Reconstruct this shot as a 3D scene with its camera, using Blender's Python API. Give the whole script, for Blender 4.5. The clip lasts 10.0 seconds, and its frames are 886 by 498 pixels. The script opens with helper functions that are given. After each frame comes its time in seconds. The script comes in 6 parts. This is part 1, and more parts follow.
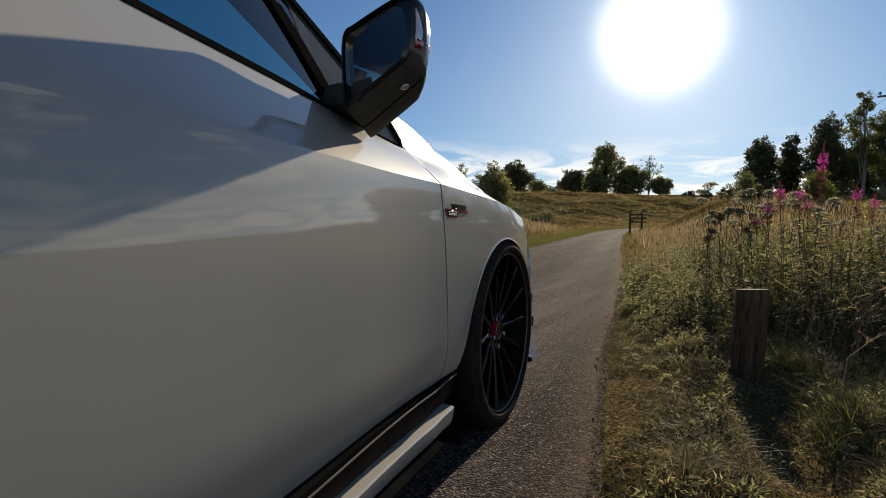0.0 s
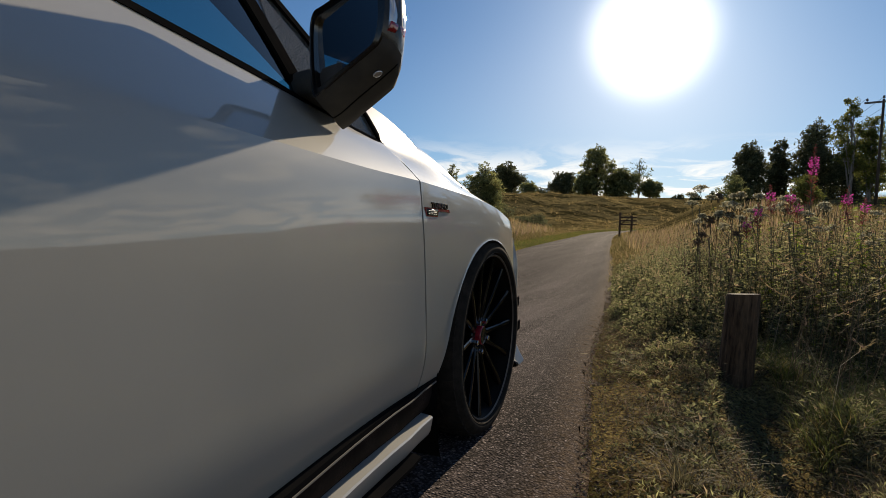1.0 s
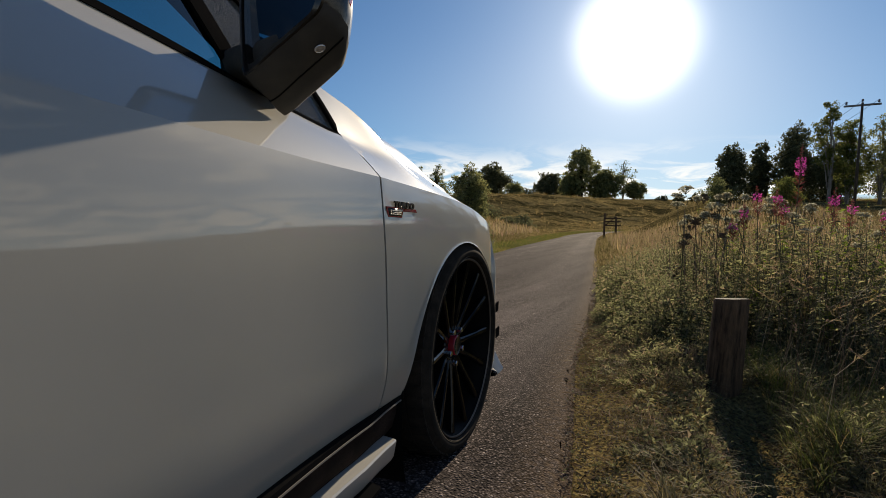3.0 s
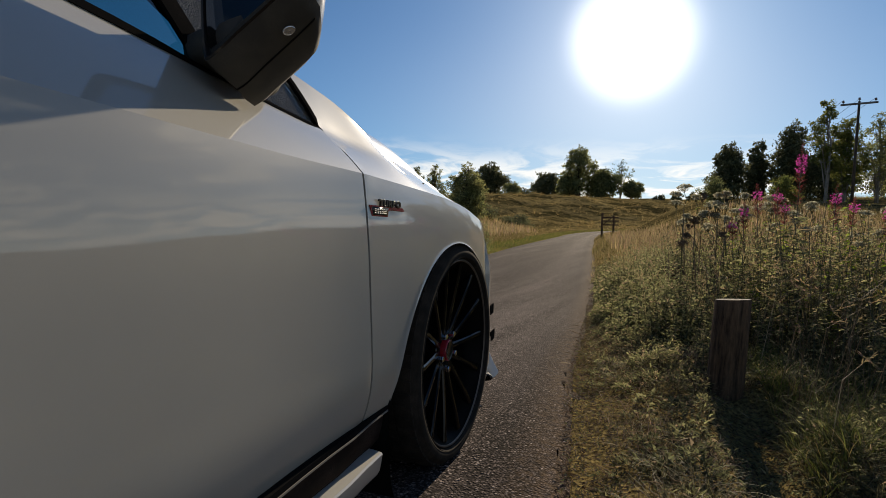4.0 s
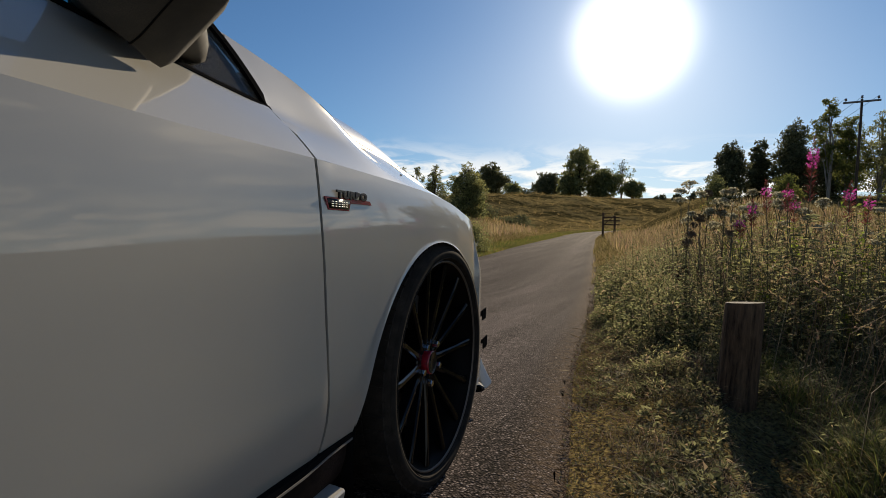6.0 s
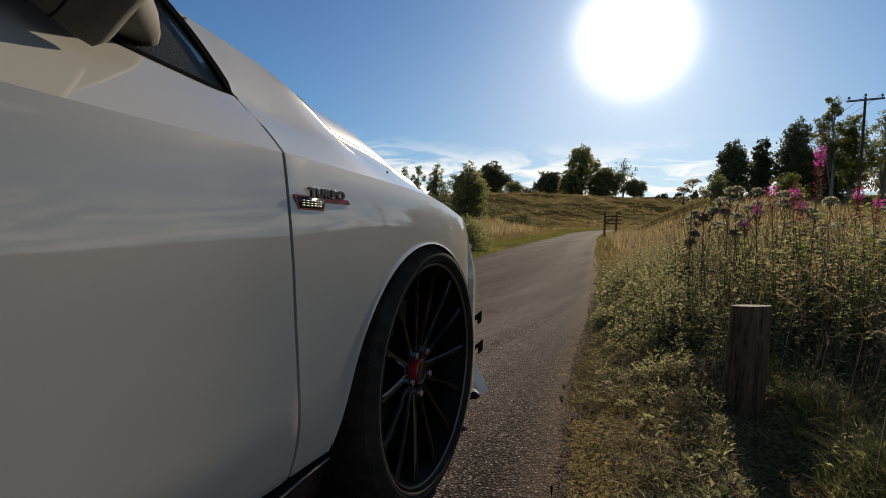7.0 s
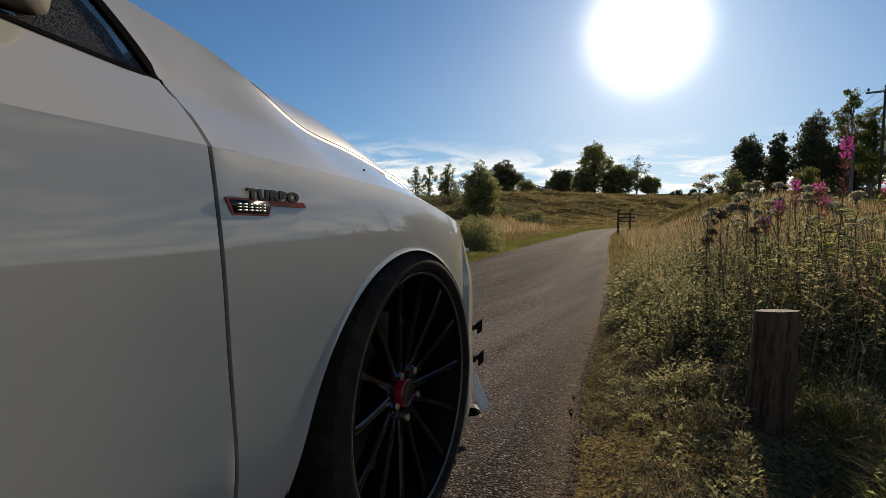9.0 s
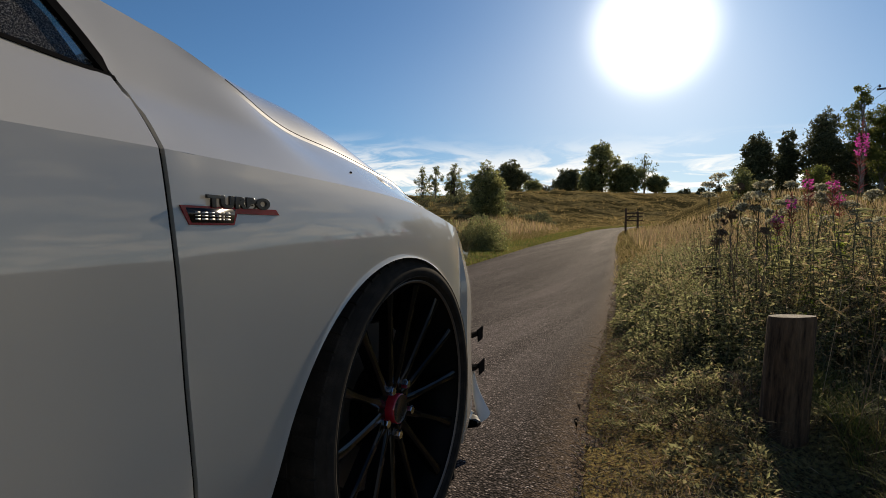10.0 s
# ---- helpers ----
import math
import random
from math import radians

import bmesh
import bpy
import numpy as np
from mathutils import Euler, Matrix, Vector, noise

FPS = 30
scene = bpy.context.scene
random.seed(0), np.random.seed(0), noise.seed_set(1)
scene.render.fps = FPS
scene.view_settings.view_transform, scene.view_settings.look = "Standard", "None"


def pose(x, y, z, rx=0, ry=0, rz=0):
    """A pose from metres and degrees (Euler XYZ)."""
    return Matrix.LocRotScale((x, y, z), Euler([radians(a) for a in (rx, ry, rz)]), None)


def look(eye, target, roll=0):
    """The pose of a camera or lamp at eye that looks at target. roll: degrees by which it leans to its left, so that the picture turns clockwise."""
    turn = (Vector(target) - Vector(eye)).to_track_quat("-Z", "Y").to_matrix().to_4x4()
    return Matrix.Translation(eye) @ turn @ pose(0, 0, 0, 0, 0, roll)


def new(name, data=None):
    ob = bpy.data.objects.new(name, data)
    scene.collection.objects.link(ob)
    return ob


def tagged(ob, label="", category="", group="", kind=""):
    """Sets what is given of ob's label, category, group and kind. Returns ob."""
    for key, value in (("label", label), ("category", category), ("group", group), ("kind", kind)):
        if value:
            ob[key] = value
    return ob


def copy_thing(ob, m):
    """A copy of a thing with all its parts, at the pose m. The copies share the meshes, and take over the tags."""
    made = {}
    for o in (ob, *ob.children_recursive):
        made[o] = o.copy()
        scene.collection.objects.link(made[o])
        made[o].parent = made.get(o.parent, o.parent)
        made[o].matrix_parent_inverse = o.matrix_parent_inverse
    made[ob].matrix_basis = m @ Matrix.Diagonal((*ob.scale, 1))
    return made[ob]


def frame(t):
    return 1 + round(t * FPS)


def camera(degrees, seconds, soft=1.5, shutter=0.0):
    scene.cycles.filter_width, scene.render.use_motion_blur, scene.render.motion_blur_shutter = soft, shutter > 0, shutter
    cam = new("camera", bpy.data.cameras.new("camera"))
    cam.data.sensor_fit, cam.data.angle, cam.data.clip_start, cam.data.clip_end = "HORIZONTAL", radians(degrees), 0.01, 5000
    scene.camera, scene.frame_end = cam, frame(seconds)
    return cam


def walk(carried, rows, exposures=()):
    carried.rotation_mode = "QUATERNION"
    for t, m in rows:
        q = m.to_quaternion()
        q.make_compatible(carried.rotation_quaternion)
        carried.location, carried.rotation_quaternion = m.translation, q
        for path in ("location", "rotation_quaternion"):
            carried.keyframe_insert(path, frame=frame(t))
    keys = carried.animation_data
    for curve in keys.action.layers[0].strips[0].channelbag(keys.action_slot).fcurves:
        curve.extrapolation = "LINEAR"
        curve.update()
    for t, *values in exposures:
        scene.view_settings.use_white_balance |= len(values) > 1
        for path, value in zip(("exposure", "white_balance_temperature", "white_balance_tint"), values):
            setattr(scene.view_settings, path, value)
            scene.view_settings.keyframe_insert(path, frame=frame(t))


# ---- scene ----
cam = camera(78.0, 10.0, soft=0.45)
PATH = [
    (0, (0.512, -1.716, 0.621), (-0.304, 0.11, 0.589), 1.6),
    (0.5, (0.506, -1.674, 0.621), (-0.294, 0.159, 0.591), 2.0),
    (1, (0.506, -1.637, 0.622), (-0.279, 0.203, 0.593), 2.2),
    (1.5, (0.505, -1.604, 0.625), (-0.265, 0.242, 0.595), 2.3),
    (2, (0.503, -1.569, 0.628), (-0.253, 0.282, 0.598), 2.4),
    (2.5, (0.499, -1.532, 0.629), (-0.244, 0.325, 0.602), 2.5),
    (4, (0.487, -1.424, 0.632), (-0.243, 0.438, 0.607), 2.1),
    (4.5, (0.484, -1.384, 0.632), (-0.246, 0.477, 0.607), 2.1),
    (5, (0.48, -1.339, 0.631), (-0.251, 0.522, 0.606), 2.0),
    (5.5, (0.475, -1.292, 0.629), (-0.257, 0.569, 0.606), 1.9),
    (7, (0.467, -1.16, 0.637), (-0.272, 0.699, 0.61), 1.9),
    (7.5, (0.465, -1.116, 0.64), (-0.282, 0.74, 0.611), 1.7),
    (8, (0.463, -1.074, 0.643), (-0.296, 0.776, 0.613), 1.5),
    (8.5, (0.465, -1.038, 0.646), (-0.306, 0.807, 0.616), 1.3),
    (9, (0.464, -1.002, 0.651), (-0.318, 0.839, 0.622), 1.2),
    (9.5, (0.465, -0.965, 0.656), (-0.329, 0.87, 0.63), 0.7),
    (10, (0.461, -0.926, 0.664), (-0.344, 0.904, 0.635), 0.9),
]
walk(cam, [(t, look(eye, target, roll)) for t, eye, target, roll in PATH], exposures=[(0, 0.46, 7500, 11), (10, 0.46, 7500, 11)])

# ---- world and sun ----
SUN_AZ, SUN_EL = radians(1.0), radians(24.2)
# lens glare painted into the sky as a white disc, off to one side of the sun
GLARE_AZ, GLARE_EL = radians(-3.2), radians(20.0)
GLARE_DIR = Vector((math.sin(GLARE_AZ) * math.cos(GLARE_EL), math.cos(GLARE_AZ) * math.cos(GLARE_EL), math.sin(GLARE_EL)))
SUN_DIR = Vector((math.sin(SUN_AZ) * math.cos(SUN_EL), math.cos(SUN_AZ) * math.cos(SUN_EL), math.sin(SUN_EL)))


def build_world():
    w = bpy.data.worlds.new("world")
    scene.world = w
    w.use_nodes = True
    nt = w.node_tree
    nt.nodes.clear()
    n, l = nt.nodes, nt.links
    out = n.new("ShaderNodeOutputWorld")
    sky = n.new("ShaderNodeTexSky")
    sky.sky_type = "NISHITA"
    sky.sun_disc = False
    sky.sun_elevation, sky.sun_rotation = SUN_EL, SUN_AZ
    sky.altitude, sky.air_density, sky.dust_density, sky.ozone_density = 250, 1.0, 0.15, 3.0
    tc = n.new("ShaderNodeTexCoord")
    nrm = n.new("ShaderNodeVectorMath"); nrm.operation = "NORMALIZE"
    l.new(tc.outputs["Generated"], nrm.inputs[0])
    sep = n.new("ShaderNodeSeparateXYZ")
    l.new(nrm.outputs[0], sep.inputs[0])

    def m(op, a, b=None, clamp=False):
        k = n.new("ShaderNodeMath"); k.operation = op; k.use_clamp = clamp
        for i, v in enumerate((a, b)):
            if v is None:
                continue
            if isinstance(v, (int, float)):
                k.inputs[i].default_value = v
            else:
                l.new(v, k.inputs[i])
        return k.outputs[0]

    def ramp(v, lo, hi):
        k = n.new("ShaderNodeMapRange"); k.interpolation_type = "SMOOTHSTEP"
        k.inputs[1].default_value, k.inputs[2].default_value = lo, hi
        l.new(v, k.inputs[0])
        return k.outputs[0]

    # wispy cirrus low over the horizon, seen in perspective on a high layer
    zz = m("ADD", m("MAXIMUM", sep.outputs[2], 0.0), 0.13)
    comb = n.new("ShaderNodeCombineXYZ")
    l.new(m("DIVIDE", sep.outputs[0], zz), comb.inputs[0])
    l.new(m("DIVIDE", sep.outputs[1], zz), comb.inputs[1])
    mp = n.new("ShaderNodeMapping")
    mp.inputs["Rotation"].default_value = (0, 0, radians(24))
    mp.inputs["Scale"].default_value = (0.8, 1.0, 1)
    l.new(comb.outputs[0], mp.inputs[0])
    nz = n.new("ShaderNodeTexNoise"); nz.inputs["Scale"].default_value = 2.9
    nz.inputs["Detail"].default_value, nz.inputs["Roughness"].default_value, nz.inputs["Distortion"].default_value = 9, 0.6, 0.9
    l.new(mp.outputs[0], nz.inputs["Vector"])
    big = n.new("ShaderNodeTexNoise"); big.inputs["Scale"].default_value = 0.6
    big.inputs["Detail"].default_value = 2
    l.new(mp.outputs[0], big.inputs["Vector"])
    low = m("SUBTRACT", 1.0, ramp(sep.outputs[2], 0.10, 0.20))
    band = m("MULTIPLY", low, ramp(big.outputs[0], 0.24, 0.44))
    wisp = m("MULTIPLY", ramp(nz.outputs[0], 0.38, 0.60), band)
    haze = m("MULTIPLY", m("SUBTRACT", 1.0, ramp(sep.outputs[2], -0.02, 0.16)), 0.6)
    # thin streaks of high cloud over the field beside the lane
    over = m("MULTIPLY", ramp(sep.outputs[0], 0.25, 0.6), m("SUBTRACT", 1.0, ramp(sep.outputs[2], 0.55, 0.85)))
    streak = m("MULTIPLY", m("MULTIPLY", ramp(nz.outputs[0], 0.50, 0.66), over), 0.55)
    cov = m("MAXIMUM", m("MAXIMUM", m("MULTIPLY", wisp, 0.9), streak), haze, True)
    # lens bloom drawn into the sky: bright core, then the sun's softer aureole
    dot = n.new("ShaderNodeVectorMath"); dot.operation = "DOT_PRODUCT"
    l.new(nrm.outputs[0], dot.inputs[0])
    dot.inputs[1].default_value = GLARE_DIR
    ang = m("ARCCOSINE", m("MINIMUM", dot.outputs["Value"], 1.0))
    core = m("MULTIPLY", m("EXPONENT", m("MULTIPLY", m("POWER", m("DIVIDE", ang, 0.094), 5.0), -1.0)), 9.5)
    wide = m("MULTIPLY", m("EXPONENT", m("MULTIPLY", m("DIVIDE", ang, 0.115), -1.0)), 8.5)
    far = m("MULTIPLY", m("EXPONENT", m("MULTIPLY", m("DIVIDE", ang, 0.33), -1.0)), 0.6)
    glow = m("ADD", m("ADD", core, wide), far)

    tint = n.new("ShaderNodeMix"); tint.data_type = "RGBA"; tint.blend_type = "MULTIPLY"
    tint.inputs["Factor"].default_value = 1.0
    l.new(sky.outputs[0], tint.inputs[6])
    tint.inputs[7].default_value = (0.47, 0.83, 1.13, 1)
    mix = n.new("ShaderNodeMix"); mix.data_type = "RGBA"
    l.new(cov, mix.inputs["Factor"])
    l.new(tint.outputs[2], mix.inputs[6])
    mix.inputs[7].default_value = (14.5, 14.8, 15.0, 1)
    # a pale veil of thin haze round the sun
    veil = n.new("ShaderNodeMix"); veil.data_type = "RGBA"
    thin = m("MULTIPLY", m("EXPONENT", m("MULTIPLY", m("POWER", m("DIVIDE", ang, 0.36), 2.0), -1.0)), 0.4)
    l.new(m("MULTIPLY", thin, m("SUBTRACT", 1.0, ramp(sep.outputs[2], 0.12, 0.42))), veil.inputs["Factor"])
    l.new(mix.outputs[2], veil.inputs[6])
    veil.inputs[7].default_value = (9.2, 9.5, 10.0, 1)
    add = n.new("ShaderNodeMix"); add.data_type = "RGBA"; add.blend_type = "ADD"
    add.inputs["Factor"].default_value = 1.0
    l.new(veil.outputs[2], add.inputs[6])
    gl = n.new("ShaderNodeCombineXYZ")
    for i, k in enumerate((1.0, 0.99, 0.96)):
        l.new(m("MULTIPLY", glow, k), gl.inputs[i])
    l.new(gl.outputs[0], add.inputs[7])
    bg = n.new("ShaderNodeBackground")
    bg.inputs["Strength"].default_value = 0.057
    l.new(add.outputs[2], bg.inputs["Color"])
    l.new(bg.outputs[0], out.inputs["Surface"])


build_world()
sun_data = bpy.data.lights.new("sun", "SUN")
sun_data.energy, sun_data.angle, sun_data.color = 4.4, radians(0.53), (1.0, 0.90, 0.74)
sun = new("sun", sun_data)
sun.matrix_world = look((0, 0, 30), Vector((0, 0, 30)) - SUN_DIR)

# ---- materials ----
def mat(name, color, rough=0.6, metal=0.0, coat=0.0, spec=0.5):
    m = bpy.data.materials.new(name)
    m.use_nodes = True
    b = m.node_tree.nodes["Principled BSDF"]
    b.inputs["Base Color"].default_value = (*color, 1)
    b.inputs["Roughness"].default_value = rough
    b.inputs["Metallic"].default_value = metal
    b.inputs["Coat Weight"].default_value = coat
    b.inputs["Coat Roughness"].default_value = 0.03
    b.inputs["Specular IOR Level"].default_value = spec
    return m


def node(m, kind, **kw):
    k = m.node_tree.nodes.new(kind)
    for a, v in kw.items():
        k.inputs[a.replace("_", " ")].default_value = v
    return k


def wire(m, a, b):
    m.node_tree.links.new(a, b)


def coords(m, scale=(1, 1, 1)):
    tc, mp = node(m, "ShaderNodeTexCoord"), node(m, "ShaderNodeMapping")
    mp.inputs["Scale"].default_value = scale
    wire(m, tc.outputs["Object"], mp.inputs[0])
    return mp.outputs[0]


def noise_of(m, vec, scale, detail=4, rough=0.55):
    k = node(m, "ShaderNodeTexNoise", Scale=scale, Detail=detail, Roughness=rough)
    wire(m, vec, k.inputs["Vector"])
    return k.outputs[0]


def blend(m, fac, a, b):
    """Colour between a and b by fac; each a socket or a colour."""
    k = node(m, "ShaderNodeMix")
    k.data_type = "RGBA"
    wire(m, fac, k.inputs["Factor"])
    for i, c in ((6, a), (7, b)):
        if isinstance(c, tuple):
            k.inputs[i].default_value = (*c, 1)
        else:
            wire(m, c, k.inputs[i])
    return k.outputs[2]


def spread(m, v, lo, hi, a=0.0, b=1.0):
    k = node(m, "ShaderNodeMapRange")
    for i, x in enumerate((lo, hi, a, b)):
        k.inputs[i + 1].default_value = x
    wire(m, v, k.inputs[0])
    return k.outputs[0]


def bump(m, height, strength, distance):
    k = node(m, "ShaderNodeBump", Strength=strength, Distance=distance)
    wire(m, height, k.inputs["Height"])
    wire(m, k.outputs[0], m.node_tree.nodes["Principled BSDF"].inputs["Normal"])


def base_in(m, socket, which="Base Color"):
    wire(m, socket, m.node_tree.nodes["Principled BSDF"].inputs[which])


def dusty(name, color, rough, coat=0.0, metal=0.0, dust=(0.30, 0.26, 0.2), amount=0.25, scale=9.0, spec=0.5):
    """A finish with a thin uneven film of road dust."""
    m = mat(name, color, rough, metal, coat, spec)
    v = coords(m)
    big, fine = noise_of(m, v, scale, 5), noise_of(m, v, scale * 40, 3)
    both = node(m, "ShaderNodeMath"); both.operation = "MULTIPLY"
    wire(m, spread(m, big, 0.42, 0.75, 0, amount), both.inputs[0])
    wire(m, spread(m, fine, 0.35, 0.65), both.inputs[1])
    base_in(m, blend(m, both.outputs[0], color, dust))
    base_in(m, spread(m, big, 0.3, 0.8, rough, min(1, rough + 0.18)), "Roughness")
    return m


def foliage(name, dark, light, dry, dry_share=0.12, glow=0.35, rough=0.7, spec=0.08):
    """Leaf or blade: every one its own shade, some of the light passes through."""
    m = mat(name, light, rough, spec=spec)
    g = node(m, "ShaderNodeNewGeometry")
    r = g.outputs["Random Per Island"]
    col = blend(m, r, dark, light)
    k = node(m, "ShaderNodeMath"); k.operation = "FRACT"
    k2 = node(m, "ShaderNodeMath"); k2.operation = "MULTIPLY"
    k2.inputs[1].default_value = 17.31
    wire(m, r, k2.inputs[0]); wire(m, k2.outputs[0], k.inputs[0])
    col = blend(m, spread(m, k.outputs[0], 1 - dry_share, 1 - dry_share * 0.6), col, dry)
    v = coords(m)
    patch_n = noise_of(m, v, 0.8, 3)
    dk = node(m, "ShaderNodeMix"); dk.data_type = "RGBA"; dk.blend_type = "MULTIPLY"
    dk.inputs["Factor"].default_value = 1.0
    wire(m, col, dk.inputs[6])
    wire(m, blend(m, spread(m, patch_n, 0.3, 0.7), (0.7, 0.75, 0.7), (1.2, 1.1, 0.95)), dk.inputs[7])
    base_in(m, dk.outputs[2])
    tr = node(m, "ShaderNodeBsdfTranslucent")
    wire(m, dk.outputs[2], tr.inputs["Color"])
    mx = node(m, "ShaderNodeMixShader")
    mx.inputs[0].default_value = glow
    out = m.node_tree.nodes["Material Output"]
    wire(m, m.node_tree.nodes["Principled BSDF"].outputs[0], mx.inputs[1])
    wire(m, tr.outputs[0], mx.inputs[2])
    wire(m, mx.outputs[0], out.inputs["Surface"])
    return m


def glass(name, tint, rough=0.0, power=6.0, dust=0.0):
    """Thin pane: a clear tinted sheet with a mirror-like skin and a little dust."""
    m = mat(name, (0.02, 0.02, 0.02), 0.03)
    nt = m.node_tree
    tr = node(m, "ShaderNodeBsdfTransparent"); tr.inputs[0].default_value = (*tint, 1)
    gl = node(m, "ShaderNodeBsdfGlossy"); gl.inputs["Roughness"].default_value = rough + 0.01
    lw = node(m, "ShaderNodeLayerWeight")
    lw.inputs["Blend"].default_value = 0.5
    pw = node(m, "ShaderNodeMath"); pw.operation = "POWER"
    pw.inputs[1].default_value = power
    wire(m, lw.outputs["Facing"], pw.inputs[0])
    fr = spread(m, pw.outputs[0], 0, 1, 0.05, 1.0)
    mx = node(m, "ShaderNodeMixShader")
    wire(m, fr, mx.inputs[0]); wire(m, tr.outputs[0], mx.inputs[1]); wire(m, gl.outputs[0], mx.inputs[2])
    last = mx.outputs[0]
    if dust:
        v = coords(m)
        speck = spread(m, noise_of(m, v, 620, 3, 0.8), 0.48, 0.66, 0.04, dust)
        df = node(m, "ShaderNodeBsdfDiffuse"); df.inputs[0].default_value = (0.42, 0.40, 0.36, 1)
        tl = node(m, "ShaderNodeBsdfTranslucent"); tl.inputs[0].default_value = (0.62, 0.6, 0.55, 1)
        ms = node(m, "ShaderNodeMixShader"); ms.inputs[0].default_value = 0.5
        wire(m, df.outputs[0], ms.inputs[1]); wire(m, tl.outputs[0], ms.inputs[2])
        m2 = node(m, "ShaderNodeMixShader")
        wire(m, speck, m2.inputs[0]); wire(m, last, m2.inputs[1]); wire(m, ms.outputs[0], m2.inputs[2])
        last = m2.outputs[0]
    wire(m, last, nt.nodes["Material Output"].inputs["Surface"])
    return m


def car_paint():
    m = mat("white_paint", (0.6, 0.6, 0.58), 0.4, coat=1.0, spec=0.2)
    v = coords(m)
    base_in(m, blend(m, spread(m, noise_of(m, v, 2.2, 4), 0.35, 0.7), (0.335, 0.331, 0.312), (0.305, 0.30, 0.281)))
    base_in(m, spread(m, noise_of(m, v, 5.0, 6, 0.7), 0.35, 0.75, 0.02, 0.07), "Coat Roughness")
    m.node_tree.nodes["Principled BSDF"].inputs["Coat IOR"].default_value = 1.6
    flake = noise_of(m, v, 900, 2)
    bump(m, flake, 0.02, 0.0005)
    return m


def asphalt():
    """Surface-dressed lane: grey and buff chippings proud of dark binder, paler in the worn wheel tracks."""
    m = mat("asphalt", (0.1, 0.1, 0.1), 0.9, spec=0.02)
    v = coords(m)
    vo = node(m, "ShaderNodeTexVoronoi", Scale=120.0)
    wire(m, v, vo.inputs["Vector"])
    chip = vo.outputs["Distance"]
    sep = node(m, "ShaderNodeSeparateColor")
    wire(m, vo.outputs["Color"], sep.inputs[0])
    stone = blend(m, sep.outputs[0], (0.020, 0.0175, 0.0175), (0.225, 0.187, 0.178))
    stone = blend(m, spread(m, sep.outputs[1], 0.92, 0.95), stone, (0.40, 0.35, 0.34))
    col = blend(m, spread(m, chip, 0.36, 0.62), stone, (0.016, 0.014, 0.013))
    worn = noise_of(m, coords(m, (2.2, 0.10, 1)), 1.4, 6, 0.65)
    col = blend(m, spread(m, worn, 0.46, 0.6, 0.0, 0.42), col, (0.150, 0.128, 0.123))
    col = blend(m, spread(m, noise_of(m, v, 0.7, 5), 0.5, 0.75, 0.0, 0.4), col, (0.075, 0.062, 0.06))
    col = blend(m, spread(m, noise_of(m, v, 26, 4, 0.7), 0.42, 0.66, 0.0, 0.5), col, (0.032, 0.027, 0.027))
    mottle = node(m, "ShaderNodeMix"); mottle.data_type = "RGBA"; mottle.blend_type = "MULTIPLY"
    mottle.inputs["Factor"].default_value = 1.0
    wire(m, col, mottle.inputs[6])
    wire(m, blend(m, spread(m, noise_of(m, v, 70, 5, 0.85), 0.38, 0.62), (0.40, 0.40, 0.40), (1.72, 1.68, 1.66)), mottle.inputs[7])
    # across the lane: two worn wheel tracks, a darker crown, a dirty edge under the bank
    lane = node(m, "ShaderNodeUVMap"); lane.uv_map = "lane"
    across = node(m, "ShaderNodeSeparateXYZ")
    wire(m, lane.outputs[0], across.inputs[0])
    t = across.outputs[0]
    tone = node(m, "ShaderNodeValToRGB")
    ramp = tone.color_ramp
    ramp.elements[0].position, ramp.elements[0].color = 0.0, (0.42, 0.42, 0.42, 1)
    ramp.elements[1].position, ramp.elements[1].color = 1.0, (0.42, 0.42, 0.42, 1)
    for at, g in ((0.07, 0.40), (0.15, 0.55), (0.24, 0.66), (0.34, 0.50), (0.5, 0.38), (0.68, 0.55), (0.8, 0.60), (0.93, 0.42)):
        ramp.elements.new(at).color = (g, g, g, 1)
    wire(m, t, tone.inputs[0])
    worn2 = node(m, "ShaderNodeMix"); worn2.data_type = "RGBA"; worn2.blend_type = "MULTIPLY"
    worn2.inputs["Factor"].default_value = 1.0
    wire(m, mottle.outputs[2], worn2.inputs[6])
    twice = node(m, "ShaderNodeVectorMath"); twice.operation = "SCALE"; twice.inputs["Scale"].default_value = 1.75
    wire(m, tone.outputs[0], twice.inputs[0])
    wire(m, twice.outputs[0], worn2.inputs[7])
    litter = node(m, "ShaderNodeMath"); litter.operation = "MULTIPLY"
    wire(m, spread(m, t, 0.0, 0.075, 1.0, 0.0), litter.inputs[0])
    wire(m, spread(m, noise_of(m, v, 38, 6, 0.75), 0.38, 0.62), litter.inputs[1])
    base_in(m, blend(m, litter.outputs[0], worn2.outputs[2], (0.13, 0.088, 0.055)))
    tall = node(m, "ShaderNodeMath"); tall.operation = "SUBTRACT"
    tall.inputs[0].default_value = 1.0
    wire(m, chip, tall.inputs[1])
    sc = node(m, "ShaderNodeMath"); sc.operation = "MULTIPLY"
    wire(m, tall.outputs[0], sc.inputs[0])
    wire(m, spread(m, sep.outputs[2], 0, 1, 0.35, 1.0), sc.inputs[1])
    bump(m, sc.outputs[0], 0.9, 0.006)
    return m


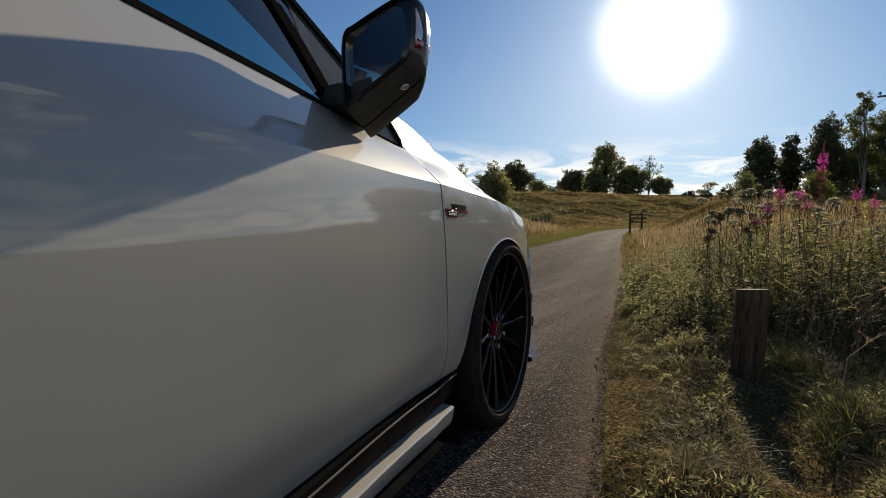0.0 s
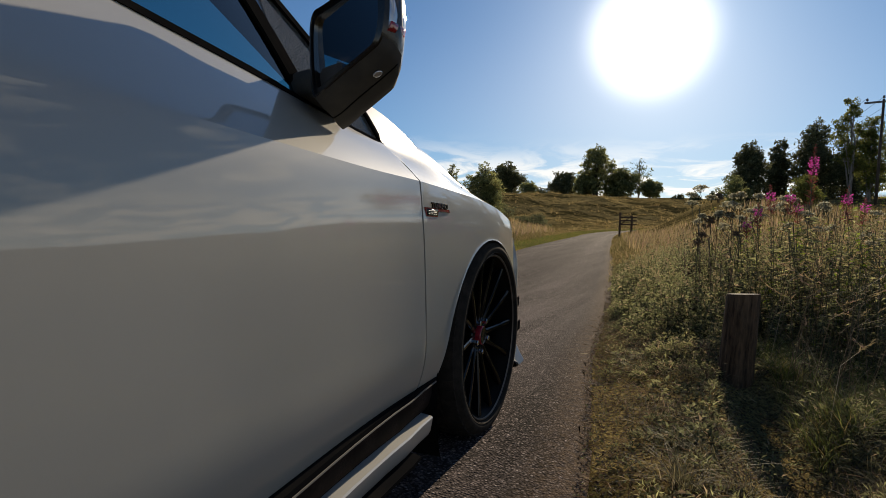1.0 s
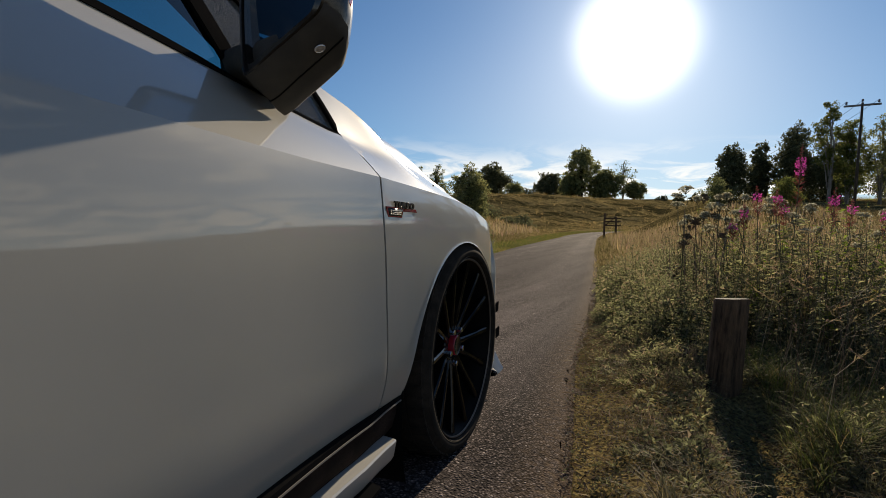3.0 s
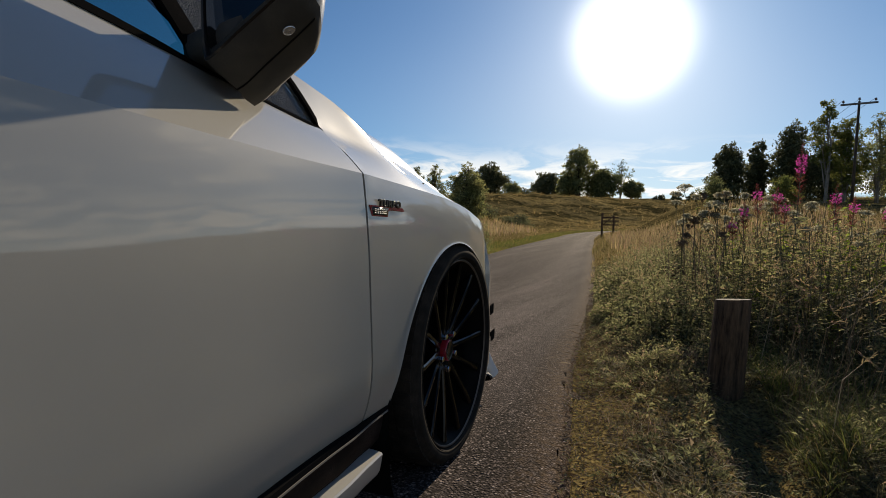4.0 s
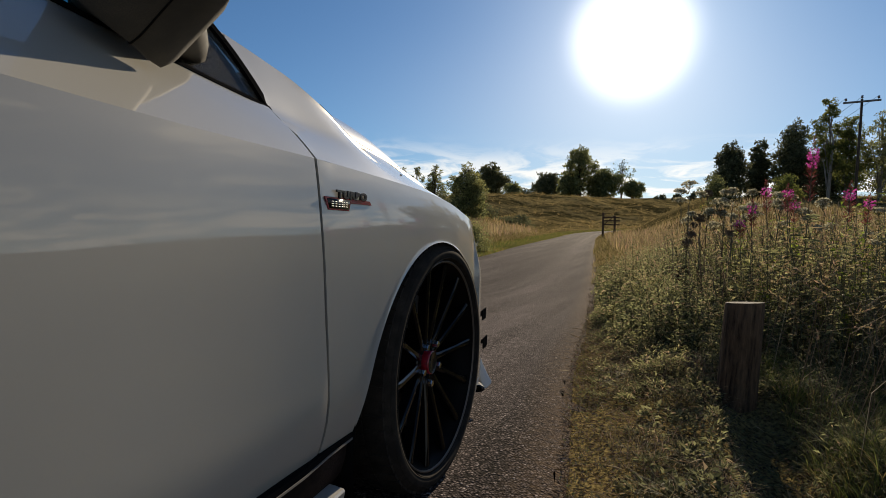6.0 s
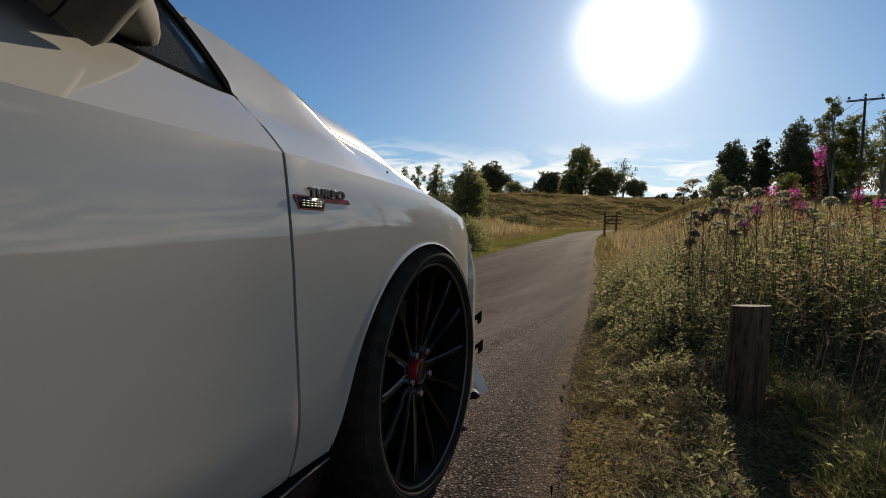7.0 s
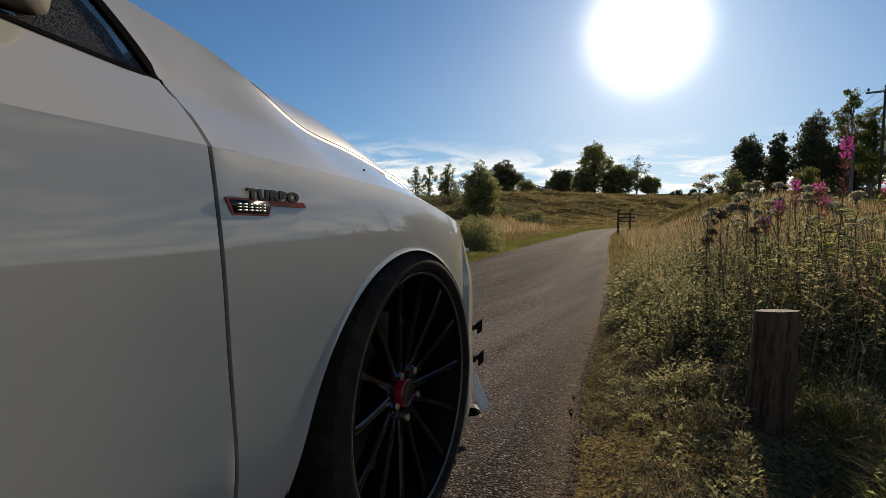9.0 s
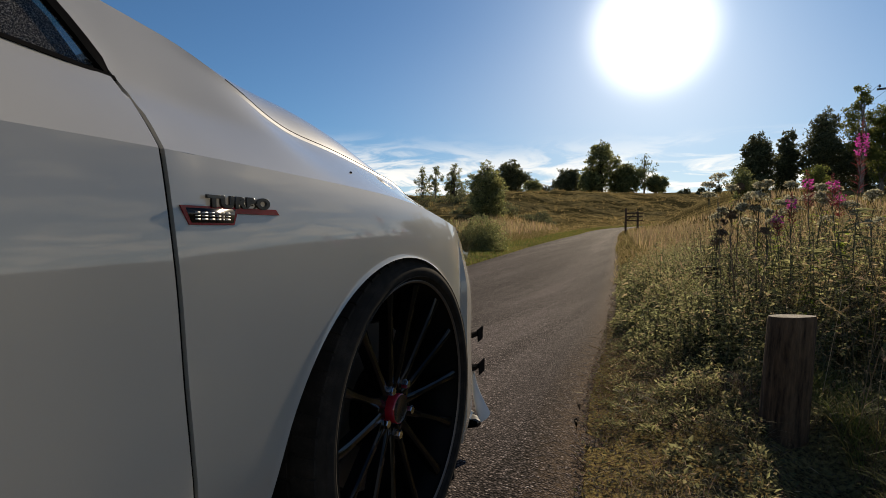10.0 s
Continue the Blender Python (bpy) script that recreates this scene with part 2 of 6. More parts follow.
def soil():
    m = mat("dry_turf", (0.1, 0.08, 0.04), 1.0, spec=0.0)
    v = coords(m)
    c = blend(m, spread(m, noise_of(m, v, 0.16, 6, 0.65), 0.35, 0.65), (0.23, 0.18, 0.075), (0.46, 0.35, 0.15))
    c = blend(m, spread(m, noise_of(m, coords(m, (0.5, 1.6, 1)), 0.22, 6, 0.7), 0.47, 0.6), c, (0.06, 0.055, 0.02))
    c = blend(m, spread(m, noise_of(m, v, 0.9, 5, 0.7), 0.5, 0.66), c, (0.05, 0.052, 0.018))
    c = blend(m, spread(m, noise_of(m, v, 60, 4, 0.7), 0.40, 0.62, 0, 0.9), c, (0.04, 0.025, 0.014))
    base_in(m, c)
    bump(m, noise_of(m, v, 35, 6, 0.75), 0.8, 0.03)
    return m


def bark(name, a, b, scale=14.0):
    m = mat(name, a, 0.9, spec=0.15)
    v = coords(m, (1, 1, 0.14))
    f = noise_of(m, v, scale, 6, 0.7)
    base_in(m, blend(m, spread(m, f, 0.3, 0.7), a, b))
    bump(m, f, 0.7, 0.02)
    return m


M = dict(
    paint=car_paint(),
    gloss_black=dusty("gloss_black", (0.008, 0.008, 0.009), 0.16, 0.2, amount=0.08, spec=0.4),
    satin_black=dusty("satin_black_trim", (0.008, 0.008, 0.0085), 0.8, amount=0.03, spec=0.0),
    plastic=dusty("grey_black_plastic", (0.06, 0.058, 0.056), 0.7, amount=0.25, scale=20, spec=0.12),
    dark_panel=dusty("dusty_dark_panel", (0.014, 0.010, 0.009), 0.75, amount=0.45, scale=14, dust=(0.10, 0.07, 0.055), spec=0.04),
    liner=mat("black_liner", (0.006, 0.006, 0.006), 0.9, spec=0.1),
    rubber=dusty("tyre_rubber", (0.021, 0.019, 0.017), 0.85, amount=0.5, scale=26, dust=(0.10, 0.085, 0.07), spec=0.08),
    chrome=mat("chrome", (0.62, 0.62, 0.63), 0.08, 1.0),
    silver=dusty("brushed_silver", (0.55, 0.54, 0.52), 0.45, metal=0.3, amount=0.3),
    dull_metal=mat("dull_trim_metal", (0.16, 0.15, 0.14), 0.55, 0.4),
    steel=mat("brake_steel", (0.12, 0.11, 0.105), 0.4, 0.9),
    barrel=mat("black_wheel_barrel", (0.004, 0.004, 0.0042), 0.45, spec=0.04),
    rim_edge=mat("worn_rim_edge", (0.11, 0.095, 0.085), 0.45, 0.6),
    grit=mat("grit_stone", (0.22, 0.18, 0.15), 0.85, spec=0.1),
    wheel=mat("gloss_black_wheel", (0.004, 0.004, 0.0042), 0.12, spec=0.2),
    red=mat("red_enamel", (0.27, 0.007, 0.018), 0.25, coat=0.6),
    interior=mat("black_interior", (0.012, 0.012, 0.013), 0.85, spec=0.2),
    mirror=mat("mirror_glass", (0.78, 0.80, 0.82), 0.01, 1.0),
    lens_clear=mat("clear_lens", (0.55, 0.55, 0.56), 0.08, 0.55, coat=1.0),
    lens_red=mat("red_lens", (0.28, 0.01, 0.02), 0.1, coat=1.0),
    side_glass=glass("tinted_side_glass", (0.13, 0.40, 0.48), power=3.6),
    screen_glass=glass("windscreen_glass", (0.62, 0.86, 0.82)),
    quarter_glass=glass("dusty_quarter_glass", (0.3, 0.31, 0.31), dust=0.8),
    lamp_glass=glass("headlamp_glass", (0.85, 0.87, 0.88)),
    asphalt=asphalt(),
    soil=soil(),
    wood=bark("weathered_post_wood", (0.012, 0.008, 0.006), (0.18, 0.112, 0.066), 48),
    wood_end=bark("sawn_post_top", (0.16, 0.14, 0.11), (0.30, 0.27, 0.23), 30),
    bark=bark("dark_bark", (0.03, 0.024, 0.018), (0.09, 0.075, 0.06)),
    birch=bark("pale_bark", (0.10, 0.09, 0.08), (0.32, 0.30, 0.27)),
    stalk=mat("plant_stalk", (0.055, 0.058, 0.024), 0.65),
    dry_stalk=mat("dry_stalk", (0.13, 0.088, 0.05), 0.75),
    weed=foliage("weed_leaf", (0.055, 0.062, 0.032), (0.36, 0.37, 0.20), (0.34, 0.275, 0.19), 0.2, 0.66, 0.6, 0.06),
    herb=foliage("herb_leaf", (0.03, 0.035, 0.022), (0.255, 0.255, 0.145), (0.32, 0.24, 0.17), 0.14, 0.58, 0.55, 0.12),
    # grass with the bank's shade put into its colour
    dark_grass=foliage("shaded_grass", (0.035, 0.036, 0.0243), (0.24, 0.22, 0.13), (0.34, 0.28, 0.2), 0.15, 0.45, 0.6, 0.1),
    fresh=foliage("fresh_willowherb_leaf", (0.08, 0.12, 0.02), (0.22, 0.30, 0.055), (0.3, 0.26, 0.08), 0.06, 0.6, 0.5, 0.15),
    hill_grass=foliage("hill_grass", (0.15, 0.115, 0.055), (0.46, 0.35, 0.19), (0.095, 0.085, 0.03), 0.35, 0.65, 0.8, 0.0),
    lane_green=foliage("lane_edge_grass", (0.07, 0.09, 0.028), (0.21, 0.24, 0.07), (0.3, 0.23, 0.10), 0.25, 0.45),
    verge=foliage("verge_grass", (0.045, 0.043, 0.0299), (0.27, 0.24, 0.172), (0.28, 0.2, 0.172), 0.38, 0.45),
    thatch=foliage("verge_thatch", (0.03, 0.022, 0.018), (0.20, 0.145, 0.115), (0.15, 0.16, 0.085), 0.35, 0.3),
    straw=foliage("dead_grass", (0.08, 0.057, 0.038), (0.32, 0.235, 0.165), (0.55, 0.46, 0.35), 0.12, 0.3),
    meadow=foliage("meadow_grass", (0.13, 0.10, 0.05), (0.42, 0.33, 0.19), (0.14, 0.14, 0.045), 0.3, 0.55, 0.8, 0.0),
    seed=foliage("grass_seed_head", (0.26, 0.20, 0.11), (0.42, 0.34, 0.21), (0.38, 0.26, 0.2), 0.3, 0.45, 0.8, 0.0),
    umbel=foliage("umbel_flower", (0.26, 0.25, 0.18), (0.56, 0.55, 0.46), (0.26, 0.21, 0.13), 0.3, 0.5),
    pink=foliage("fireweed_petal", (0.50, 0.06, 0.36), (0.72, 0.14, 0.52), (0.42, 0.05, 0.2), 0.2, 0.45),
    pod=foliage("fireweed_pod", (0.20, 0.05, 0.06), (0.33, 0.09, 0.10), (0.2, 0.12, 0.05), 0.2, 0.3),
    tree=foliage("tree_leaf", (0.09, 0.105, 0.055), (0.34, 0.36, 0.17), (0.22, 0.20, 0.08), 0.08, 0.55),
    tree_dark=foliage("dark_tree_leaf", (0.07, 0.08, 0.05), (0.19, 0.20, 0.115), (0.1, 0.1, 0.045), 0.06, 0.4),
    tree_light=foliage("pale_tree_leaf", (0.10, 0.125, 0.04), (0.22, 0.24, 0.08), (0.25, 0.22, 0.08), 0.12, 0.55),
    ceramic=mat("brown_insulator", (0.05, 0.03, 0.025), 0.12, coat=1.0),
)
for pane in ("side_glass", "screen_glass"):
    M[pane].use_backface_culling = False


# ---- mesh helpers ----
def fast(name, verts, faces, material, smooth=True):
    """A mesh from arrays: verts (n, 3), faces a list of arrays (k, 3) or (k, 4)."""
    me = bpy.data.meshes.new(name)
    verts = np.asarray(verts, np.float32)
    faces = [np.asarray(f, np.int32) for f in faces if len(f)]
    loops = np.concatenate([f.ravel() for f in faces])
    counts = np.concatenate([np.full(len(f), f.shape[1], np.int32) for f in faces])
    starts = np.concatenate([[0], np.cumsum(counts)[:-1]]).astype(np.int32)
    me.vertices.add(len(verts)); me.loops.add(len(loops)); me.polygons.add(len(counts))
    me.vertices.foreach_set("co", verts.ravel())
    me.loops.foreach_set("vertex_index", loops)
    me.polygons.foreach_set("loop_start", starts)
    me.polygons.foreach_set("use_smooth", np.full(len(counts), smooth))
    me.update(calc_edges=True)
    me.validate()
    me.materials.append(material)
    return me


def part(name, shape, material, parent=None, label=""):
    """Link a bmesh, mesh or list of (verts, faces) grids as one mesh object under a thing or a part."""
    if isinstance(shape, bmesh.types.BMesh):
        me = bpy.data.meshes.new(name)
        bmesh.ops.recalc_face_normals(shape, faces=shape.faces)
        shape.to_mesh(me); shape.free()
        for p in me.polygons:
            p.use_smooth = True
        me.materials.append(material)
    else:
        me = shape
    ob = new(name, me)
    ob.parent = parent
    return tagged(ob, label)


def sharpen(ob, degrees=32):
    ob.data.set_sharp_from_angle(angle=radians(degrees))
    return ob


def thing(name, label, category, m=Matrix(), group="", kind=""):
    ob = new(name)
    ob.empty_display_size = 0.1
    ob.matrix_world = m
    return tagged(ob, label, category, group, kind)


def box(bm, lo, hi, bevel=0.0):
    lo, hi = Vector(lo), Vector(hi)
    r = bmesh.ops.create_cube(bm, size=1, matrix=Matrix.Translation((lo + hi) / 2) @ Matrix.Diagonal((*(hi - lo), 1)))
    if bevel:
        es = list({e for v in r["verts"] for e in v.link_edges})
        bmesh.ops.bevel(bm, geom=es, offset=bevel, segments=2, affect="EDGES", profile=0.5)


def rod(bm, pts, radii, sides=6):
    """A tapered tube through pts."""
    rings = []
    for i, p in enumerate(pts):
        p = Vector(p)
        d = (Vector(pts[min(i + 1, len(pts) - 1)]) - Vector(pts[max(i - 1, 0)])).normalized()
        a = d.orthogonal().normalized() if i == 0 else (prev - d * prev.dot(d)).normalized()
        prev = a
        b = d.cross(a)
        r = radii[i] if hasattr(radii, "__len__") else radii
        rings.append([bm.verts.new(p + (a * math.cos(t) + b * math.sin(t)) * r) for t in [2 * math.pi * k / sides for k in range(sides)]])
    for q, s in zip(rings, rings[1:]):
        for k in range(sides):
            bm.faces.new((q[k], q[(k + 1) % sides], s[(k + 1) % sides], s[k]))
    bm.faces.new(rings[0][::-1]); bm.faces.new(rings[-1])


def lathe(bm, profile, steps=64, axis="x", closed=False):
    """Turn (offset along the axis, radius) round x (or z)."""
    rings = []
    for a, r in profile:
        ring = []
        for k in range(steps):
            t = 2 * math.pi * k / steps
            c, s = r * math.cos(t), r * math.sin(t)
            ring.append(bm.verts.new((a, c, s) if axis == "x" else (c, s, a)))
        rings.append(ring)
    pairs = list(zip(rings, rings[1:])) + ([(rings[-1], rings[0])] if closed else [])
    for q, s in pairs:
        for k in range(steps):
            bm.faces.new((q[k], q[(k + 1) % steps], s[(k + 1) % steps], s[k]))


def sheet(bm, f, nu, nv, depth=0.0, inward=None, us=None, vs=None):
    """A panel from f(u, v), its edges folded inward by depth."""
    us = us if us is not None else [i / (nu - 1) for i in range(nu)]
    vs = vs if vs is not None else [j / (nv - 1) for j in range(nv)]
    g = [[bm.verts.new(f(u, v)) for v in vs] for u in us]
    nu, nv = len(us), len(vs)
    for i in range(nu - 1):
        for j in range(nv - 1):
            bm.faces.new((g[i][j], g[i + 1][j], g[i + 1][j + 1], g[i][j + 1]))
    if depth:
        ring = [g[i][0] for i in range(nu)] + [g[-1][j] for j in range(1, nv)] + [g[i][-1] for i in range(nu - 2, -1, -1)] + [g[0][j] for j in range(nv - 2, 0, -1)]
        low = [bm.verts.new(v.co + Vector(inward) * depth) for v in ring]
        n = len(ring)
        for k in range(n):
            bm.faces.new((ring[k], ring[(k + 1) % n], low[(k + 1) % n], low[k]))
    return g


def curve(table):
    """Smooth curve through a table of (x, y)."""
    xs, ys = np.array([p[0] for p in table], float), np.array([p[1] for p in table], float)
    d = np.gradient(ys, xs)

    def f(x):
        x = min(max(x, xs[0]), xs[-1])
        i = min(int(np.searchsorted(xs, x, "right")) - 1, len(xs) - 2)
        h = xs[i + 1] - xs[i]
        t = (x - xs[i]) / h
        return float((2 * t**3 - 3 * t**2 + 1) * ys[i] + (t**3 - 2 * t**2 + t) * h * d[i] + (3 * t**2 - 2 * t**3) * ys[i + 1] + (t**3 - t**2) * h * d[i + 1])
    return f


def step(x, a, b):
    t = np.clip((x - a) / (b - a), 0, 1)
    return t * t * (3 - 2 * t)

# ---- the car (its own axes: x out to its right, y ahead, origin under the right front wheel) ----
XC = -0.94                      # the car's middle plane
CAR = thing("car", "white hatchback with black wheels parked on the lane", "car", pose(0, 0, 0, 0, 0, 3.0))
IN = (-1, 0, 0)

crease_z = curve([(-3.4, .79), (-2, .755), (-1.4, .749), (-1.04, .7485), (-.8, .750), (-.5, .7545), (-.3, .753), (-.15, .7505), (-.04, .747), (.1, .737), (.25, .716), (.4, .69), (.6, .65)])
belt_z = curve([(-3.2, .97), (-2, .925), (-1.3, .888), (-.95, .872), (-.75, .861), (-.5, .845), (-.3, .835)])
section = curve([(.08, -.11), (.20, -.088), (.265, -.069), (.30, -.0575), (.33, -.0500), (.36, -.0462), (.42, -.0452), (.52, -.047), (.60, -.0502), (.68, -.0555), (.73, -.0597), (.752, -.0622)])
shoulder = curve([(.752, -.0622), (.775, -.0885), (.80, -.118), (.845, -.171), (.96, -.21)])
bulge = curve([(-3.5, -.30), (-3.2, -.10), (-2.8, -.02), (-2.2, .022), (-1.5, .017), (-1.05, .0095), (-.6, .003), (-.5, .0062), (-.44, .008), (-.37, .0105), (-.2, .0165), (0, .0235), (.2, .025), (.35, .016), (.45, -.012), (.55, -.062)])
spread_z = curve([(.2, .7), (.28, .8), (.45, .95), (.6, 1), (.72, .92), (.76, .7), (.85, .3), (.96, .1)])


def flank(y, z):
    """The flank's x at y and z, with a hard crease."""
    zc, zb = crease_z(y), belt_z(y)
    k = z * .752 / zc if z < zc else .752 + (z - zc) * .093 / (zb - zc)
    b = bulge(y)
    return (section(k) if k <= .752 else shoulder(k)) + (b * spread_z(k) if y > -.5 else b)


def side(y, z):
    """The flank with its crease pressed soft at the front and washing out towards the rear."""
    w = .05 * float(step(-y, 1.05, 1.8))
    if w < .002 or abs(z - crease_z(y)) > w + .001:
        return flank(y, z)
    return .22 * flank(y, z) + .18 * (flank(y, z + .4 * w) + flank(y, z - .4 * w)) + .13 * (flank(y, z + .75 * w) + flank(y, z - .75 * w)) + .08 * (flank(y, z + w) + flank(y, z - w))


shut_y = curve([(.2, -.483), (.28, -.486), (.37, -.492), (.5, -.506), (.62, -.514), (.753, -.526)])
sill_z = curve([(-3.2, .185), (-1.75, .205), (-1.1, .239), (-.85, .256), (-.45, .276), (-.3, .282)])
top_z = curve([(-.65, .994), (-.52, .974), (-.45, .963), (-.4, .954), (-.35, .942), (-.3, .919), (-.25, .895), (-.2, .874), (-.15, .861), (-.1, .8545), (-.05, .851), (0, .8475), (.1, .837), (.2, .824), (.3, .8085), (.38, .785), (.45, .752)])
top_x = curve([(-.65, -.268), (-.52, -.256), (-.45, -.248), (-.4, -.242), (-.35, -.232), (-.3, -.214), (-.25, -.201), (-.2, -.197), (-.1, -.199), (0, -.2), (.2, -.2), (.3, -.199), (.38, -.201), (.45, -.208)])
edge_y = curve([(0, -.526), (.2, -.506), (.4, -.491), (.6, -.514), (.8, -.541), (1, -.568)])
ARCH = (.018, .232, .399)


def joined(*grids):
    bm = bmesh.new()
    for f, us, vs in grids:
        sheet(bm, f, 2, 2, us=us, vs=vs)
    bmesh.ops.remove_doubles(bm, verts=bm.verts, dist=0.0009)
    es = [e for e in bm.edges if e.is_boundary]
    r = bmesh.ops.extrude_edge_only(bm, edges=es)
    bmesh.ops.translate(bm, verts=[g for g in r["geom"] if isinstance(g, bmesh.types.BMVert)], vec=(-.006, 0, 0))
    return bm


def lin(a, b, n):
    return [a + (b - a) * i / (n - 1) for i in range(n)]


def panel(name, bm, material, label="", parent=None, both=True, sharp=40):
    """A panel of the right side, and its twin on the other side."""
    ob = sharpen(part(name, bm, material, parent or CAR, label), sharp)
    if both:
        me = ob.data.copy()
        me.transform(Matrix.Translation((2 * XC, 0, 0)) @ Matrix.Diagonal((-1, 1, 1, 1)))
        me.flip_normals()
        tagged(part(name, me, material, parent or CAR), label)
    return ob


def fender():
    cy, cz, r = ARCH
    low_y = lin(-.502, -.388, 8) + [cy - r * math.cos(t) for t in lin(0.10, math.pi - .45, 50)]

    def low(u, v):
        y = low_y[int(round(u))]
        d = r * r - (y - cy) ** 2
        zl = cz + math.sqrt(d) if d > 0 and abs(y - cy) < r else .265
        z = zl + (crease_z(y) - zl) * v
        if y < -.392:
            y += (shut_y(z) + .002 - (-.502)) * (-.388 - y) / .114
        x = side(y, z)
        if d > 0 and v < .07:      # the lip rolls outward round the wheel
            x += .002 * (1 - v / .07) ** 2
        return (x, y, z)

    def up(u, v):
        y = edge_y(v) + .002 + (.42 - edge_y(v)) * u
        if u < .12 and v == 0:
            y = max(y, -.526)
        zc = crease_z(y)
        z = zc + (top_z(y) - zc) * v
        x0, x1 = side(y, zc), top_x(y)
        s = min(1, v * 1.02)
        x = x0 + (x1 - x0) * (.25 * s + .75 * (1 - (1 - s) ** 1.25)) if v else x0
        zb = belt_z(y)                          # by the door the shoulder runs on in the door's own plane
        xs = side(y, min(z, zb))
        if z > zb:
            xs += (x1 - xs) * (z - zb) / max(.02, top_z(y) - zb)
        x += (xs - x) * float(step(-y, .2, .44))
        return (x, y, z)
    return joined((low, [float(i) for i in range(len(low_y))], [0, .02, .05, .09, .14, .2] + lin(.28, .94, 11) + [.965, .985, 1]),
                  (up, lin(0, 1, 46), [0, .03, .07, .12] + lin(.2, 1, 13)))


def door():
    def low(u, v):
        y0 = -.524 + (-1.74 + .524) * u
        zl = sill_z(y0) + .003
        z = zl + (crease_z(y0) - zl) * v
        y = shut_y(z) - .005 + (-1.74 - (shut_y(z) - .005)) * u
        return (side(y, z), y, z)

    def up(u, v):
        ya = edge_y(.40 * v) - .0045
        y = ya + (-1.74 - ya) * u
        z = crease_z(y) + (belt_z(y) - crease_z(y)) * v
        return (side(y, z), y, z)
    us = [0, .004] + lin(.015, 1, 34)
    return joined((low, us, [0, .015, .04] + lin(.08, .95, 20) + [.965, .978, .987, .994, 1]), (up, us, [0, .03, .07, .12, .17] + lin(.25, 1, 8)))


def rear_side():
    cy, cz, r = -2.70, .285, .362
    ys = lin(-1.748, -2.30, 8) + [cy + r * math.cos(t) for t in lin(.9, math.pi - .02, 30)] + lin(-3.1, -3.42, 6)

    def f(u, v):
        y = ys[int(round(u))]
        d = r * r - (y - cy) ** 2
        zl = max(sill_z(y) + .003, cz + math.sqrt(d) if d > 0 else 0)
        z = zl + (belt_z(y) - zl) * v
        return (side(y, z), y, z)
    return joined((f, [float(i) for i in range(len(ys))], lin(0, 1, 26)))


panel("fender", fender(), M["paint"], sharp=13)
panel("door", door(), M["paint"], "white door panel with a sharp shoulder crease", sharp=13)
panel("rear_quarter", rear_side(), M["paint"])


# dark shell behind the panels, so that the joints read as gaps
def shell():
    bm = bmesh.new()

    def f(u, v):
        y = -.5 + (-3.35 + .5) * u
        z = .15 + (belt_z(y) - .02 - .15) * v
        return (side(y, z) - .03, y, z)
    sheet(bm, f, 20, 12)

    def g(u, v):
        y = -.53 + .1 * u
        z = .33 + .5 * v
        return (side(min(y, -.5), z) - .018, y, z)
    sheet(bm, g, 6, 10)
    return bm


panel("inner_shell", shell(), M["liner"])


def strip_along(prof, y0, y1, n=24, slope=1.0):
    """Sill parts: prof gives (x, z) at the reference, following the sill's run."""
    bm = bmesh.new()

    def f(u, v):
        y = y0 + (y1 - y0) * u
        x, z = prof[int(round(v))]
        dz = (sill_z(y) - sill_z(-.45)) * (slope if z > .25 else .62 if z > .16 else .45)
        fx = bulge(y) if y < -.5 else 0
        return (x + fx, y + (.16 * (z - .29) if u == 0 else 0), z + dz)
    sheet(bm, f, 2, 2, us=lin(0, 1, n), vs=[float(i) for i in range(len(prof))])
    return bm


sharpen(panel("sill_strip", strip_along([(-.075, .281), (-.055, .279), (-.054, .2695), (-.075, .268)], -.376, -2.3), M["satin_black"], "black rubber sill strip"))
panel("sill_trim", strip_along([(-.07, .270), (-.0525, .2692), (-.052, .2662), (-.07, .2655)], -.378, -2.3), M["dull_metal"], "thin dull metal sill line")
panel("sill_panel", strip_along([(-.07, .266), (-.060, .265), (-.060, .24), (-.066, .212), (-.080, .192), (-.12, .19)], -.385, -2.3), M["dark_panel"], "dusty dark sill panel")
panel("side_skirt", strip_along([(-.12, .200), (-.066, .197), (-.047, .1945), (-.044, .191), (-.047, .160), (-.052, .150), (-.12, .146)], -.405, -2.3), M["paint"], "white side skirt blade", sharp=25)
panel("skirt_splitter", strip_along([(-.13, .147), (-.06, .144), (-.03, .138), (-.03, .130), (-.14, .128)], -.50, -2.3), M["satin_black"], "black skirt splitter")


def floor_pan():
    bm = bmesh.new()
    box(bm, (2 * XC + .12, -3.2, .14), (-.12, -.42, .20))
    box(bm, (2 * XC + .32, -.42, .14), (-.32, .55, .22))
    return bm


part("floor_pan", floor_pan(), M["liner"], CAR)


def wheel_house(cy):
    bm = bmesh.new()
    pts = [(cy - .40 * math.cos(t), .255 + .40 * math.sin(t)) for t in lin(-.5, math.pi + .5, 26)]

    def f(u, v):
        y, z = pts[int(round(u))]
        return (-.042 - .25 * v if v else -.05, y, z if v else z - .012)
    g = sheet(bm, f, 2, 2, us=[float(i) for i in range(len(pts))], vs=[0, .05, 1])
    bm.faces.new([row[-1] for row in g])
    return bm


panel("arch_liner", wheel_house(ARCH[0]), M["liner"])
panel("arch_liner", wheel_house(-2.70), M["liner"])


